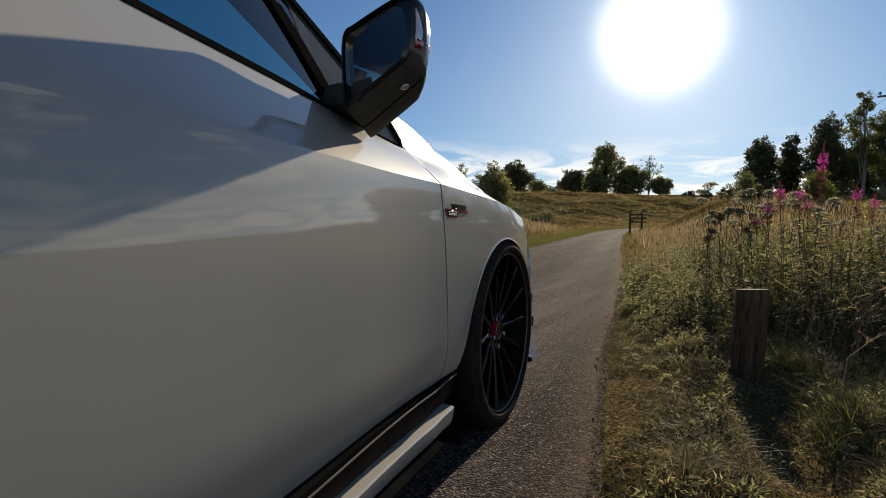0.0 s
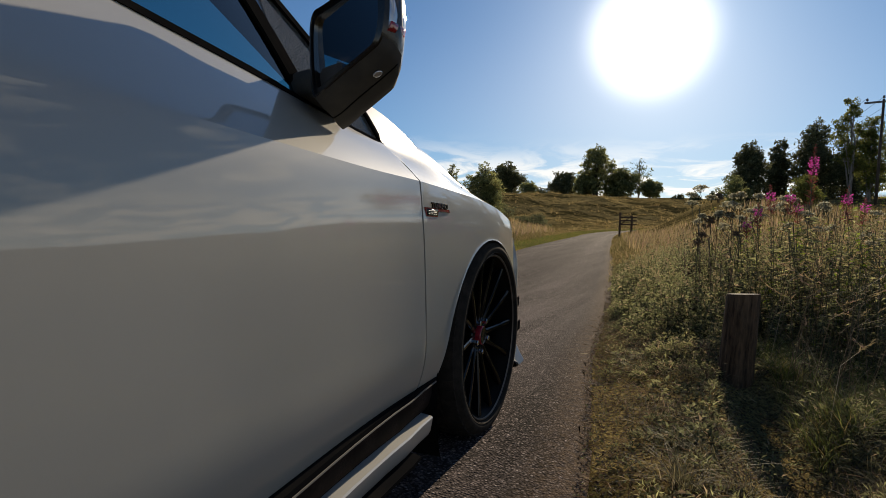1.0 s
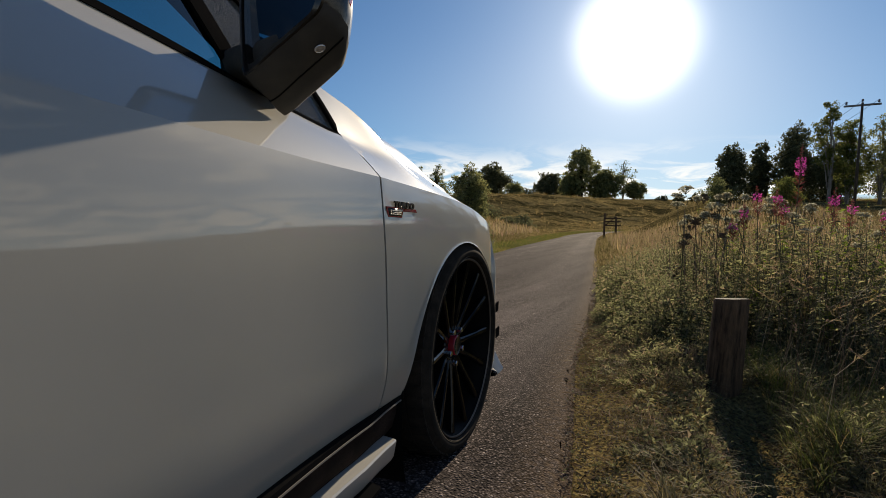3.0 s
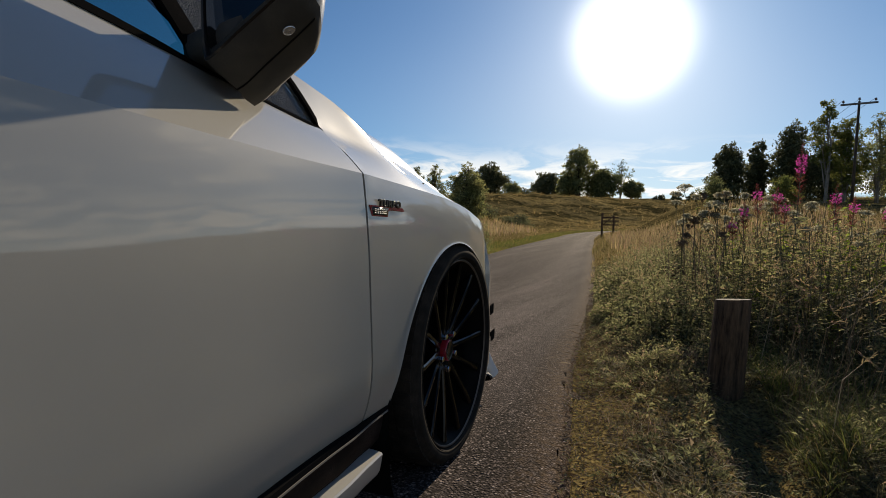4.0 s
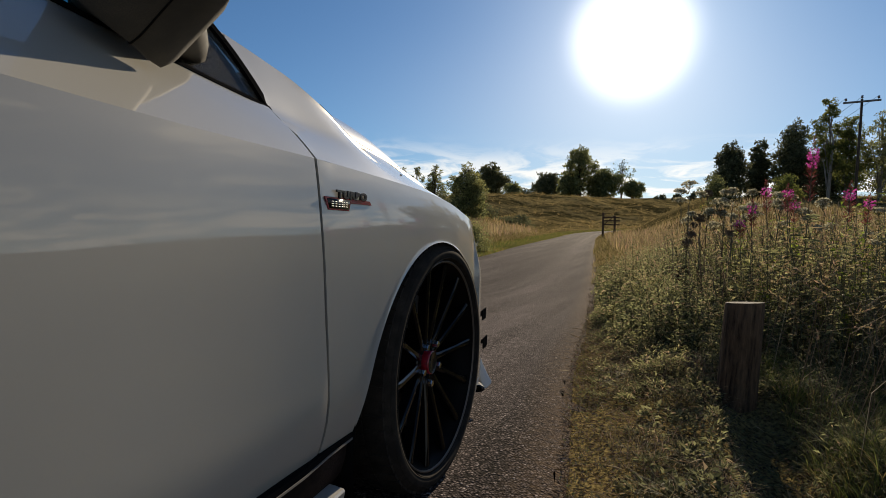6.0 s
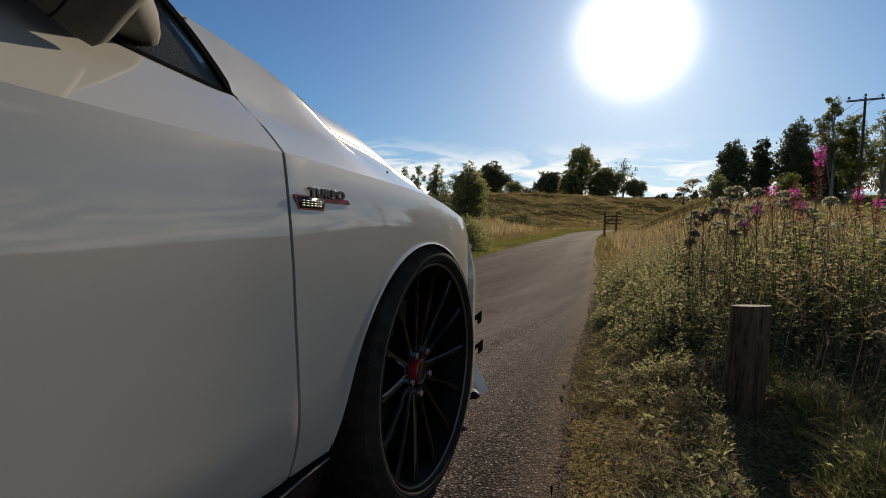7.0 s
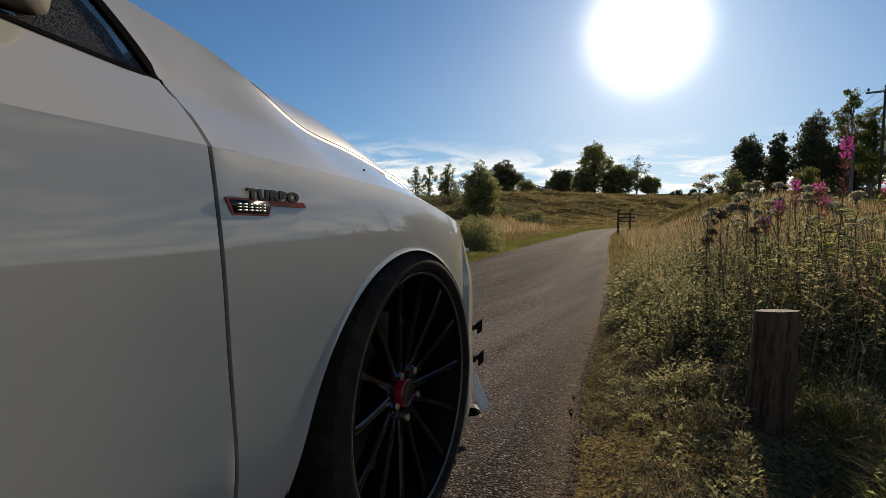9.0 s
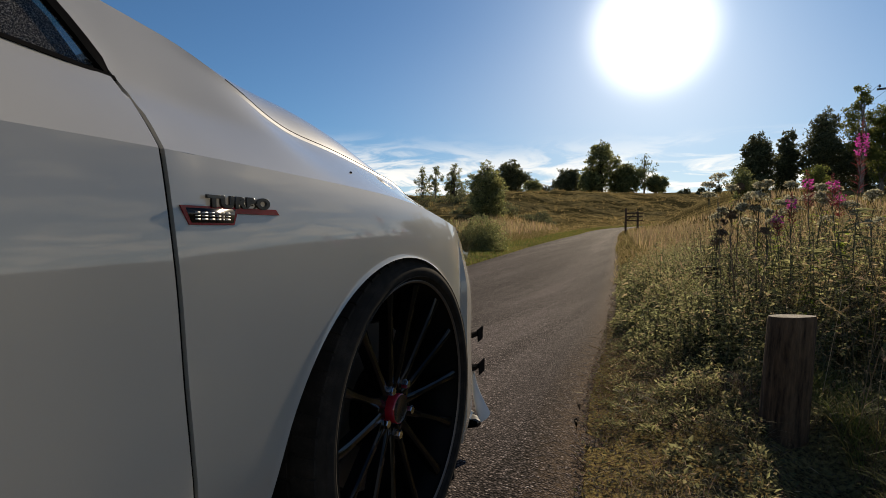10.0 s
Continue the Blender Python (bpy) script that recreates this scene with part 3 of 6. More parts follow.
# ---- nose ----
nose_x = curve([(0, -.024), (.1, -.040), (.22, -.074), (.34, -.112), (.46, -.165), (.60, -.275), (.8, -.53), (1, XC)])
nose_y = curve([(0, .398), (.1, .485), (.22, .585), (.34, .672), (.46, .748), (.60, .812), (.8, .862), (1, .88)])
nose_top = curve([(0, .700), (.08, .66), (.2, .62), (.4, .60), (.7, .60), (1, .60)])


def bumper():
    bm = bmesh.new()
    prof = curve([(0, -.02), (.1, -.005), (.3, .0), (.5, -.004), (.75, -.006), (1, -.022)])

    def f(u, v):
        z = .115 + (nose_top(u) - .115) * v
        if u < .05:
            z = max(z, .15)
        k = prof(v) - .012 * max(0, z - .55) / .1
        nx, ny = math.cos(u * 1.5), math.sin(u * 1.5)
        return (nose_x(u) + k * nx, nose_y(u) + k * ny, z)
    sheet(bm, f, 44, 20, .02, (-.6, -.8, 0))
    return bm


panel("front_bumper", bumper(), M["paint"])


def headlamp(inset, name, material, label=""):
    bm = bmesh.new()

    def f(u, v):
        s = .06 + .44 * u
        top = .735 - .05 * u
        z0, z1 = nose_top(s) + .004, max(nose_top(s) + .012, top * (1 - .0 * u))
        z = z0 + (z1 - z0) * v
        back = inset + .07 * v + .02 * v * v
        nx, ny = math.cos(s * 1.5), math.sin(s * 1.5)
        return (nose_x(s) - back * nx, nose_y(s) - back * ny, z)
    sheet(bm, f, 18, 6)
    return panel(name, bm, material, label)


headlamp(.05, "headlamp_housing", M["satin_black"])
headlamp(.016, "headlamp_lens", M["lamp_glass"], "clear headlamp lens")


hood_rise = curve([(-.34, .045), (-.25, .072), (-.17, .097), (-.1, .106), (0, .102), (.1, .092), (.2, .076), (.45, .05)])


def bonnet():
    bm = bmesh.new()

    def f(u, v):
        ye = -.34 + .79 * u                    # along the fender joint
        yc = -.18 + .93 * u                    # along the middle
        w = v
        y = ye + (yc - ye) * w ** .8
        xs, zs = top_x(ye) - .0075, top_z(ye) - .001
        x = xs + (XC - xs) * w
        d = xs - x
        rise = hood_rise(ye) * (1 - math.exp(-d / .066)) + .022 * w
        fall = .0 if u < .55 else -.07 * ((u - .55) / .45) ** 2.2 * (.35 + .65 * w)
        return (x, y, zs + rise + fall)
    vs = [0, .006, .015, .03, .05, .08, .11, .15, .2, .27, .35, .5, .65, .8, 1]
    sheet(bm, f, 40, 2, .012, (0, 0, -1), vs=vs)
    return bm


panel("bonnet", bonnet(), M["paint"])

bm = bmesh.new()
rod(bm, [(top_x(q) - .0022, q, top_z(q) + .0006) for q in lin(-.275, .43, 60)], .0021, 6)
panel("bonnet_seal", bm, M["liner"])
bm = bmesh.new()
sheet(bm, lambda u, v: (side(shut_y(.3 + .45 * v), .3 + .45 * v) - .0055, shut_y(.3 + .45 * v) - .018 + .034 * u, .3 + .45 * v), 3, 24)
sheet(bm, lambda u, v: (side(edge_y(.40 * v), .755 + .09 * v) - .0075 - .004 * v, edge_y(.40 * v) - .018 + .034 * u, .755 + .09 * v), 3, 10)
panel("door_seal", bm, M["liner"], "black door seal in the gap")

bm = bmesh.new()
rod(bm, [(-.203, -.566, .934), (-.228, -.540, .952), (-.252, -.512, .967)], .0026, 6)
panel("pillar_joint", bm, M["liner"], "black rubber joint at the pillar's foot")

# ---- glasshouse ----
pillar_z = curve([(-1.6, 1.395), (-1.3, 1.325), (-1.1, 1.25), (-.84, 1.115), (-.7, 1.035), (-.6, .972), (-.555, .935), (-.52, .893), (-.488, .845)])
roof_z = curve([(-3.35, 1.22), (-3.0, 1.32), (-2.4, 1.385), (-1.9, 1.40), (-1.6, 1.395)])


def rail_z(y):
    return pillar_z(y) if y > -1.6 else roof_z(y)


def glass_x(y, z):
    h = z - belt_z(y)
    return -.176 + (bulge(y) if y < -.5 else 0) - .36 * h - .35 * h * h


def band(name, f, n, material, w=3, label="", depth=.01):
    bm = bmesh.new()
    sheet(bm, f, n, w, depth, IN)
    return panel(name, bm, material, label)


def belt_strip(u, v):
    y = -.492 - 2.3 * u
    z = belt_z(y) + (.006 + .005 * float(step(-y, .78, .95))) * v - .002
    return (side(y, belt_z(y)) - .004 * v + .004, y, z)


band("belt_seal", belt_strip, 40, M["satin_black"], 3, "black rubber window seal")


def frame_trim(u, v):
    y = -.486 - 1.9 * u ** 1.4
    z = rail_z(y)
    y2 = y - .013 * v * (1 if y > -1.2 else .2)
    z2 = max(z - .015 * v * (.25 if y > -.6 else 1), belt_z(y2) + .004)
    return (glass_x(y2, z2) + .003, y2, z2)


band("window_frame", frame_trim, 60, M["satin_black"], 4, "black window frame")


def pillar_skin(u, v):
    y = -.545 - .02 * v * (1 - u) - 1.37 * u
    z = rail_z(y)
    return (glass_x(y, z) - .062 * v - .006 * max(0, 1 - u * 45), y + .05 * v * (1 - .6 * u), z + .004 + .030 * v - .012 * v * v)


band("pillar", pillar_skin, 50, M["paint"], 6, "white windscreen pillar", .012)


def pillar_core(u, v):
    y = -.50 - 1.35 * u
    z = rail_z(y) - .012
    return (glass_x(y, z) - .012 - .085 * v, y - .01 + .03 * v, z - .02 * v * v)


band("pillar_trim", pillar_core, 40, M["interior"], 4, depth=.03)


def screen(u, v):
    y = -.50 - 1.33 * 0.62 * u
    z = rail_z(y - .055) + .02
    xs = glass_x(y, z) - .062
    w = v
    x = xs + (2 * (XC - xs)) * w
    b = 1 - (2 * w - 1) ** 2
    return (x, y + .05 + .13 * b, z + .015 * b)


bm = bmesh.new()
sheet(bm, screen, 16, 21)
screen_ob = part("windscreen", bm, M["screen_glass"], CAR, "raked windscreen glass")
screen_ob.visible_shadow = False


def divider(u, v):
    z = belt_z(-.78) + .004 + .19 * u
    y = -.765 - .045 * v - .12 * u
    z = min(z, rail_z(y) - .004)
    return (glass_x(y, z) + .001, y, z)


band("window_divider", divider, 14, M["satin_black"], 3, "black window divider bar")


def quarter(u, v):
    ya = -.512 - .33 * u
    z0 = belt_z(ya) + .008 + max(0, -.765 - ya) / .12 * .19
    z1 = max(z0 + .002, rail_z(ya) - .014)
    z = z0 + (z1 - z0) * v
    return (glass_x(ya, z) - .004, ya, z)


bm = bmesh.new()
sheet(bm, quarter, 16, 8)
panel("quarter_window", bm, M["quarter_glass"], "dusty triangular quarter window").visible_shadow = True


def side_window(u, v):
    y = -.80 - 2.1 * u
    z0 = belt_z(y) + .004
    z = z0 + (rail_z(y) - .018 - z0) * v
    return (glass_x(y, z) - .006, y, z)


bm = bmesh.new()
sheet(bm, side_window, 30, 10)
panel("side_window", bm, M["side_glass"], "tinted side window glass").visible_shadow = False


def roof():
    bm = bmesh.new()

    def f(u, v):
        y = -1.32 - 2.05 * u
        z = rail_z(y)
        xs = glass_x(y, z) - .02
        w = v
        b = 1 - (2 * w - 1) ** 2
        return (xs + 2 * (XC - xs) * w, y, z + .012 + .035 * b)
    sheet(bm, f, 20, 15, .03, (0, 0, -1))
    return bm


part("roof", roof(), M["paint"], CAR)


def tail():
    bm = bmesh.new()

    def f(u, v):
        z = .25 + (1.22 - .25) * v
        y = -3.42 + .12 * v * v
        xs = side(-3.40, min(z, belt_z(-3.2))) if z < belt_z(-3.2) else glass_x(-3.2, z)
        b = 1 - (2 * u - 1) ** 2
        return (xs + 2 * (XC - xs) * u, y - .05 * b, z)
    sheet(bm, f, 15, 14, .03, (0, 1, 0))
    return bm


part("tailgate", tail(), M["paint"], CAR)


def dashboard():
    bm = bmesh.new()

    def f(u, v):
        x = -.32 + (2 * XC + .64) * u
        y = -.42 - .55 * v
        return (x, y, .90 + .03 * math.sin(v * 2.4) - .22 * v ** 4)
    sheet(bm, f, 14, 12, .3, (0, 0, -1))
    return bm


def cabin():
    bm = bmesh.new()

    def top(u, v):
        y = -1.36 - 1.95 * u
        z = rail_z(y) - .03
        xs = glass_x(y, z) - .03
        return (xs + 2 * (XC - xs) * v, y, z + .02 * (1 - (2 * v - 1) ** 2))
    sheet(bm, top, 14, 9)
    for sx in (1, -1):
        for yy in (-1.72, -2.55):
            pts = [(XC + sx * (XC * -1 - .20 - .02), yy, .9), (XC + sx * (XC * -1 - .40), yy - .05, 1.33)]
            rod(bm, pts, .05, 6)
    return bm


part("headliner", cabin(), M["interior"], CAR)


def car_seat(x):
    bm = bmesh.new()
    box(bm, (x - .25, -1.75, .35), (x + .25, -1.2, .55), .05)
    box(bm, (x - .24, -1.95, .5), (x + .24, -1.78, 1.08), .06)
    box(bm, (x - .13, -1.98, 1.08), (x + .13, -1.86, 1.27), .04)
    return bm


for seat_x in (XC + .37, XC - .37):
    part("seat", car_seat(seat_x), M["interior"], CAR, "black seat inside the cabin")


part("dashboard", dashboard(), M["interior"], CAR, "black dashboard top")


def cowl():
    bm = bmesh.new()

    def f(u, v):
        x = -.31 + (2 * XC + .62) * u
        b = 1 - (2 * u - 1) ** 2
        return (x, -.50 + .11 * b + .14 * v, .915 - .03 * v + .02 * b)
    sheet(bm, f, 16, 4, .04, (0, 0, -1))
    return bm


part("cowl", cowl(), M["satin_black"], CAR)


# ---- wheels ----
def build_wheel():
    rim = bmesh.new()
    lathe(rim, [(-.21, .247), (-.205, .255), (-.19, .248), (-.10, .234), (-.045, .238), (-.030, .250), (-.016, .260), (-.010, .2645), (-.006, .265), (-.006, .2675), (-.012, .269), (-.03, .2625)], 96)
    w = part("wheel", rim, M["barrel"], CAR, "gloss black multi-spoke alloy wheel")
    lip = bmesh.new()
    lathe(lip, [(-.0088, .260), (-.0062, .2625), (-.0050, .265), (-.0075, .2665)], 96)
    part("rim_edge", lip, M["rim_edge"], w, "worn bare metal rim edge")
    tyre = bmesh.new()
    lathe(tyre, [(-.03, .2625), (-.008, .268), (.000, .273), (.004, .282), (.003, .292), (-.004, .302), (-.016, .311), (-.03, .3155), (-.07, .318), (-.115, .3185), (-.16, .318), (-.2, .3155), (-.222, .305), (-.23, .285), (-.225, .27), (-.21, .26)], 96)
    t = sharpen(part("tyre", tyre, M["rubber"], w, "dusty low-profile tyre"), 60)
    blk = bmesh.new()
    for k in range(62):
        a = 2 * math.pi * k / 62
        for x0, x1, sh in ((-.052, -.012, 0), (-.105, -.060, .03), (-.16, -.113, .05), (-.214, -.168, .02)):
            r0 = .312 if x1 > -.02 else .3165
            vs = []
            for da in (-.041, .041):
                for x, rr in ((x0, .3205), (x1, .3205 if x1 < -.02 else .3145)):
                    for dr in (-.006, 0):
                        aa = a + sh + da + .25 * (x - x0)
                        vs.append(blk.verts.new((x, (rr + dr) * math.cos(aa), (rr + dr) * math.sin(aa))))
            for q in ((1, 3, 7, 5), (0, 1, 5, 4), (2, 6, 7, 3), (0, 2, 3, 1), (4, 5, 7, 6)):
                blk.faces.new([vs[i] for i in q])
    sharpen(part("tread", blk, M["rubber"], w), 30)
    groove = bmesh.new()
    for r0 in (.2735, .298):
        lathe(groove, [(.0015 if r0 < .28 else -.001, r0 - .0012), (.0042 if r0 < .28 else .0015, r0), (.0015 if r0 < .28 else -.002, r0 + .0012)], 96)
    part("sidewall_rib", groove, M["rubber"], w)
    sp = bmesh.new()
    st = [(.040, -.046, .0125, .030), (.07, -.040, .0095, .030), (.12, -.034, .0075, .028), (.18, -.026, .0075, .026), (.232, -.019, .010, .024), (.255, -.0155, .014, .022)]
    rings = []
    for r, x, hw, dp in st:
        prof = [(x - dp, -hw * .8), (x - .004, -hw), (x, -hw * .55), (x, hw * .55), (x - .004, hw), (x - dp, hw * .8)]
        rings.append([sp.verts.new((px, -r, pz)) for px, pz in prof])
    for q, s in zip(rings, rings[1:]):
        for k in range(6):
            sp.faces.new((q[k], q[(k + 1) % 6], s[(k + 1) % 6], s[k]))
    sp.faces.new(rings[0]); sp.faces.new(rings[-1][::-1])
    first = sharpen(part("spoke", sp, M["wheel"], w), 40)
    first.rotation_euler = (radians(3.6), 0, 0)
    for k in range(1, 14):
        o = new("spoke", first.data)
        o.parent = w
        o.rotation_euler = (radians(3.6 + k * 360 / 14), 0, 0)
    hub = bmesh.new()
    lathe(hub, [(-.09, .066), (-.055, .068), (-.046, .064), (-.044, .050), (-.052, .046), (-.052, .001)], 48)
    sharpen(part("hub", hub, M["wheel"], w), 40)
    cap = bmesh.new()
    lathe(cap, [(-.052, .031), (-.034, .031), (-.0315, .030), (-.031, .0285)], 40)
    cap_ob = part("hub_cap", cap, M["red"], w, "red anodised hub cap ring")
    face = bmesh.new()
    lathe(face, [(-.031, .0288), (-.0325, .027), (-.0325, .0005)], 40)
    part("cap_face", face, M["gloss_black"], w, "black hub cap face")
    nut = bmesh.new()
    lathe(nut, [(-.055, .0095), (-.030, .0095), (-.0275, .008), (-.0275, .0005)], 6)
    for k in range(5):
        a = radians(-90 + 72 * k)
        o = sharpen(new("lug_nut", nut_me), 30) if k else None
        if k == 0:
            o = sharpen(part("lug_nut", nut, M["chrome"], w, "bright lug nut"), 30)
            nut_me = o.data
        o.parent = w
        o.location = (-.002, -.054 * math.cos(a), .054 * math.sin(a))
    disc = bmesh.new()
    lathe(disc, [(-.11, .09), (-.098, .09), (-.098, .172), (-.11, .175), (-.13, .172), (-.13, .09)], 64)
    sharpen(part("brake_disc", disc, M["steel"], w, "dark brake disc"), 40)
    w.matrix_basis = pose(-.030, .068, .318, 0, 0, -3.0)
    return w


wheel = build_wheel()
for m in (pose(.01, -2.70, .318), pose(2 * XC + .015, .068, .318, 0, 0, 177), pose(2 * XC - .01, -2.70, .318, 0, 0, 180)):
    copy_thing(wheel, m).parent = CAR

# ---- bumper fins ----
def fin(x, y, z, span, chord, lean):
    bm = bmesh.new()
    prof = [(0, 0), (chord * .5, .006), (chord, .002)]
    rows = []
    for k, (s, up, sh) in enumerate(((0, 0, 0), (.55, .006, -.01), (.85, .012, -.025), (1, .022, -.04))):
        rows.append([bm.verts.new((x + span * s, y - c * (1 - .35 * s) + sh, z + h + up + dz)) for c, h in prof for dz in (-.006, .007)])
    for q, s in zip(rows, rows[1:]):
        n = len(q)
        order = [0, 2, 4, 5, 3, 1]
        for a, b in zip(order, order[1:] + order[:1]):
            bm.faces.new((q[a], q[b], s[b], s[a]))
    bm.faces.new([rows[-1][i] for i in (0, 2, 4, 5, 3, 1)])
    wing = [bm.verts.new((x + span + dx, y - c, z + .018 + h)) for dx in (0, .004) for c, h in ((.02, -.020), (.02 + chord * .75, -.024), (.03 + chord * .7, .014), (.02, .020))]
    for q in ((0, 1, 2, 3), (7, 6, 5, 4), (0, 4, 5, 1), (1, 5, 6, 2), (2, 6, 7, 3), (3, 7, 4, 0)):
        bm.faces.new([wing[i] for i in q])
    return bm


panel("bumper_fin", fin(-.150, .80, .348, .048, .06, 0), M["satin_black"], "small black bumper fin", sharp=25)
panel("bumper_fin", fin(-.150, .80, .243, .056, .07, 0), M["satin_black"], "small black bumper fin", sharp=25)


def splitter():
    """A slim lip round the foot of the bumper."""
    bm = bmesh.new()

    def f(u, v):
        q = .30 + .70 * u
        nx, ny = math.cos(q * 1.5), math.sin(q * 1.5)
        out, up = ((-.01, .020), (.020, .020), (.036, .012), (.038, .002), (.028, -.006), (-.01, -.008))[int(round(v))]
        return (nose_x(q) + out * nx, nose_y(q) + out * ny, .10 + up)
    sheet(bm, f, 2, 2, .012, (-.7, -.7, 0), us=[k / 39 for k in range(40)], vs=[float(k) for k in range(6)])
    return bm


def flick():
    """The swept blade that stands up from the end of the lip."""
    bm = bmesh.new()
    rows = []
    for k in range(13):
        u = k / 12
        x = -.128 + .046 * u ** 1.7
        y, z = .775 - .015 * u, .245 - .150 * u
        chord, thick = .008 + .030 * u ** 1.3, .004 + .009 * u
        rows.append([bm.verts.new((x + thick * math.cos(a) + .010 * math.sin(a) * u, y + chord / 2 * math.sin(a), z + .014 * math.sin(a) * u)) for a in [2 * math.pi * i / 12 for i in range(12)]])
    for q, r in zip(rows, rows[1:]):
        for i in range(12):
            bm.faces.new((q[i], q[(i + 1) % 12], r[(i + 1) % 12], r[i]))
    bm.faces.new(rows[0]); bm.faces.new(rows[-1][::-1])
    return bm


panel("bumper_flick", flick(), M["silver"], "bright swept blade at the bumper corner")
panel("front_splitter", splitter(), M["gloss_black"], "gloss black front splitter lip")
bm = bmesh.new()
bmesh.ops.create_uvsphere(bm, u_segments=12, v_segments=8, radius=.0027, matrix=Matrix.Translation((-.119, -.045, .790)))
part("washer_jet", bm, M["satin_black"], CAR)


# ---- door mirror ----
def build_mirror():
    cx, cz = -.05, .95
    shape = [(-.062, -.088), (-.050, -.097), (-.010, -.070), (.040, -.036), (.060, -.018), (.067, .015), (.067, .05), (.063, .078), (.050, .090), (.020, .083), (-.045, .053), (-.066, .040), (-.070, .0)]

    def outline(n, s=1.0, dx=0.0, dz=0.0):
        pts = []
        k = len(shape)
        for i in range(n):
            t = i / n * k
            j, f = int(t), t - int(t)
            p = [shape[(j + o) % k] for o in (-1, 0, 1, 2)]
            q = [0.5 * ((2 * p[1][c]) + (p[2][c] - p[0][c]) * f + (2 * p[0][c] - 5 * p[1][c] + 4 * p[2][c] - p[3][c]) * f * f + (3 * p[1][c] - p[0][c] - 3 * p[2][c] + p[3][c]) * f ** 3) for c in (0, 1)]
            pts.append((cx + dx + q[0] * s * .99, cz + dz + q[1] * s))
        return pts
    n = 52
    body, low = bmesh.new(), bmesh.new()
    secs = [(-.870, .93, 0, 0), (-.877, .965, 0, 0), (-.874, 1.0, 0, 0), (-.862, 1.04, .004, -.003), (-.845, 1.07, .007, -.007), (-.822, 1.06, .007, -.015), (-.797, .99, -.001, -.030), (-.773, .88, -.012, -.043), (-.757, .68, -.024, -.053), (-.748, .40, -.036, -.058), (-.746, .10, -.042, -.059)]
    glass_out = [(cx - .004 + (x - cx) * .83, cz - .002 + (z - cz) * .82) for x, z in outline(n)]
    rings = [[(x, -.853 - .035 * (x - cx), z) for x, z in glass_out], [(x, -.8735 - .035 * (x - cx), z) for x, z in glass_out]]
    for y, s, dx, dz in secs:
        rings.append([(x, y - .10 * (x - cx) * (1 if y > -.86 else .35), z) for x, z in outline(n, s, dx, dz)])

    def skin(bm, ks, rs):
        g = {(r, k % n): bm.verts.new(rings[r][k % n]) for r in rs for k in list(ks) + [ks[-1] + 1]}
        for r, q in zip(rs, rs[1:]):
            for k in ks:
                bm.faces.new((g[r, k % n], g[r, (k + 1) % n], g[q, (k + 1) % n], g[q, k % n]))
    top_rows = list(range(len(rings)))
    skin(body, list(range(17, 52)), top_rows)
    skin(body, list(range(0, 17)), top_rows[:5])
    skin(low, list(range(0, 17)), top_rows[4:])
    for bmx, ks in ((body, range(17, 53)), (low, range(0, 18))):
        bmx.faces.new([bmx.verts.new(rings[-1][k % n]) for k in ks])
    bmesh.ops.remove_doubles(body, verts=body.verts, dist=1e-5)
    m = sharpen(part("door_mirror", body, M["gloss_black"], CAR, "gloss black door mirror housing"), 50)
    gl = bmesh.new()
    gl.faces.new([gl.verts.new((x, -.8645 - .09 * (x - cx) - .07 * (z - cz), z)) for x, z in glass_out])
    part("mirror_glass", gl, M["mirror"], m, "mirror glass reflecting the sky")
    part("lower_cover", low, M["plastic"], m, "dark grey lower mirror cover")
    seam = bmesh.new()
    rod(seam, [Vector(rings[7][k]) * 1.0 + Vector((0, 0, -.0006)) for k in range(1, 16)], .0012, 5)
    part("cover_seam", seam, M["liner"], m)
    lamp = bmesh.new()
    lathe(lamp, [(0, .0085), (.0016, .0085), (.0024, .007), (.0012, .0005)], 24, "z")
    lo = part("puddle_lamp", lamp, M["lens_clear"], m, "round clear puddle lamp")
    lo.matrix_basis = pose(-.004, -.850, .894, 180, -28, 0)
    ind = bmesh.new()

    def g(u, v):
        x, z = (.0245 + .006 * v ** .6 - .02 * max(0, u - .5) ** 2, cz + .066 - .065 * u)
        return (x - .006 * (1 - u) ** 2, -.872 + .040 * v, z)
    sheet(ind, g, 10, 6, .006, IN)
    part("indicator", ind, M["lens_clear"], m, "clear indicator lens")
    ind2 = bmesh.new()
    sheet(ind2, lambda u, v: (g(.78 + .22 * u, v)[0] + .0015, g(0, v)[1], cz + .064 - .065 * (.78 + .22 * u)), 4, 6, .006, IN)
    part("indicator_band", ind2, M["lens_red"], m, "dark red indicator band")
    fit = Matrix.Translation((-.045, -.008, .952)) @ Matrix.Diagonal((1.06, 1, 1.0, 1)) @ Matrix.Translation((.05, 0, -.95))
    for ob in [m] + [o for o in m.children if o != lo]:
        ob.data.transform(fit)
    foot = bmesh.new()
    secs = [((-.060, -.825, .892), (.02, .050, .026)), ((-.085, -.808, .890), (.03, .062, .029)), ((-.125, -.775, .892), (.03, .080, .030)), ((-.165, -.742, .896), (.024, .096, .030)), ((-.192, -.722, .898), (.02, .104, .028))]
    rr = []
    for (x, y, z), (a, b, c) in secs:
        rr.append([foot.verts.new((x + a * .2 * math.cos(t), y + b * math.copysign(abs(math.cos(t)) ** .6, math.cos(t)), z + c * math.copysign(abs(math.sin(t)) ** .6, math.sin(t)))) for t in [2 * math.pi * k / 20 for k in range(20)]])
    for q, s in zip(rr, rr[1:]):
        for k in range(20):
            foot.faces.new((q[k], q[(k + 1) % 20], s[(k + 1) % 20], s[k]))
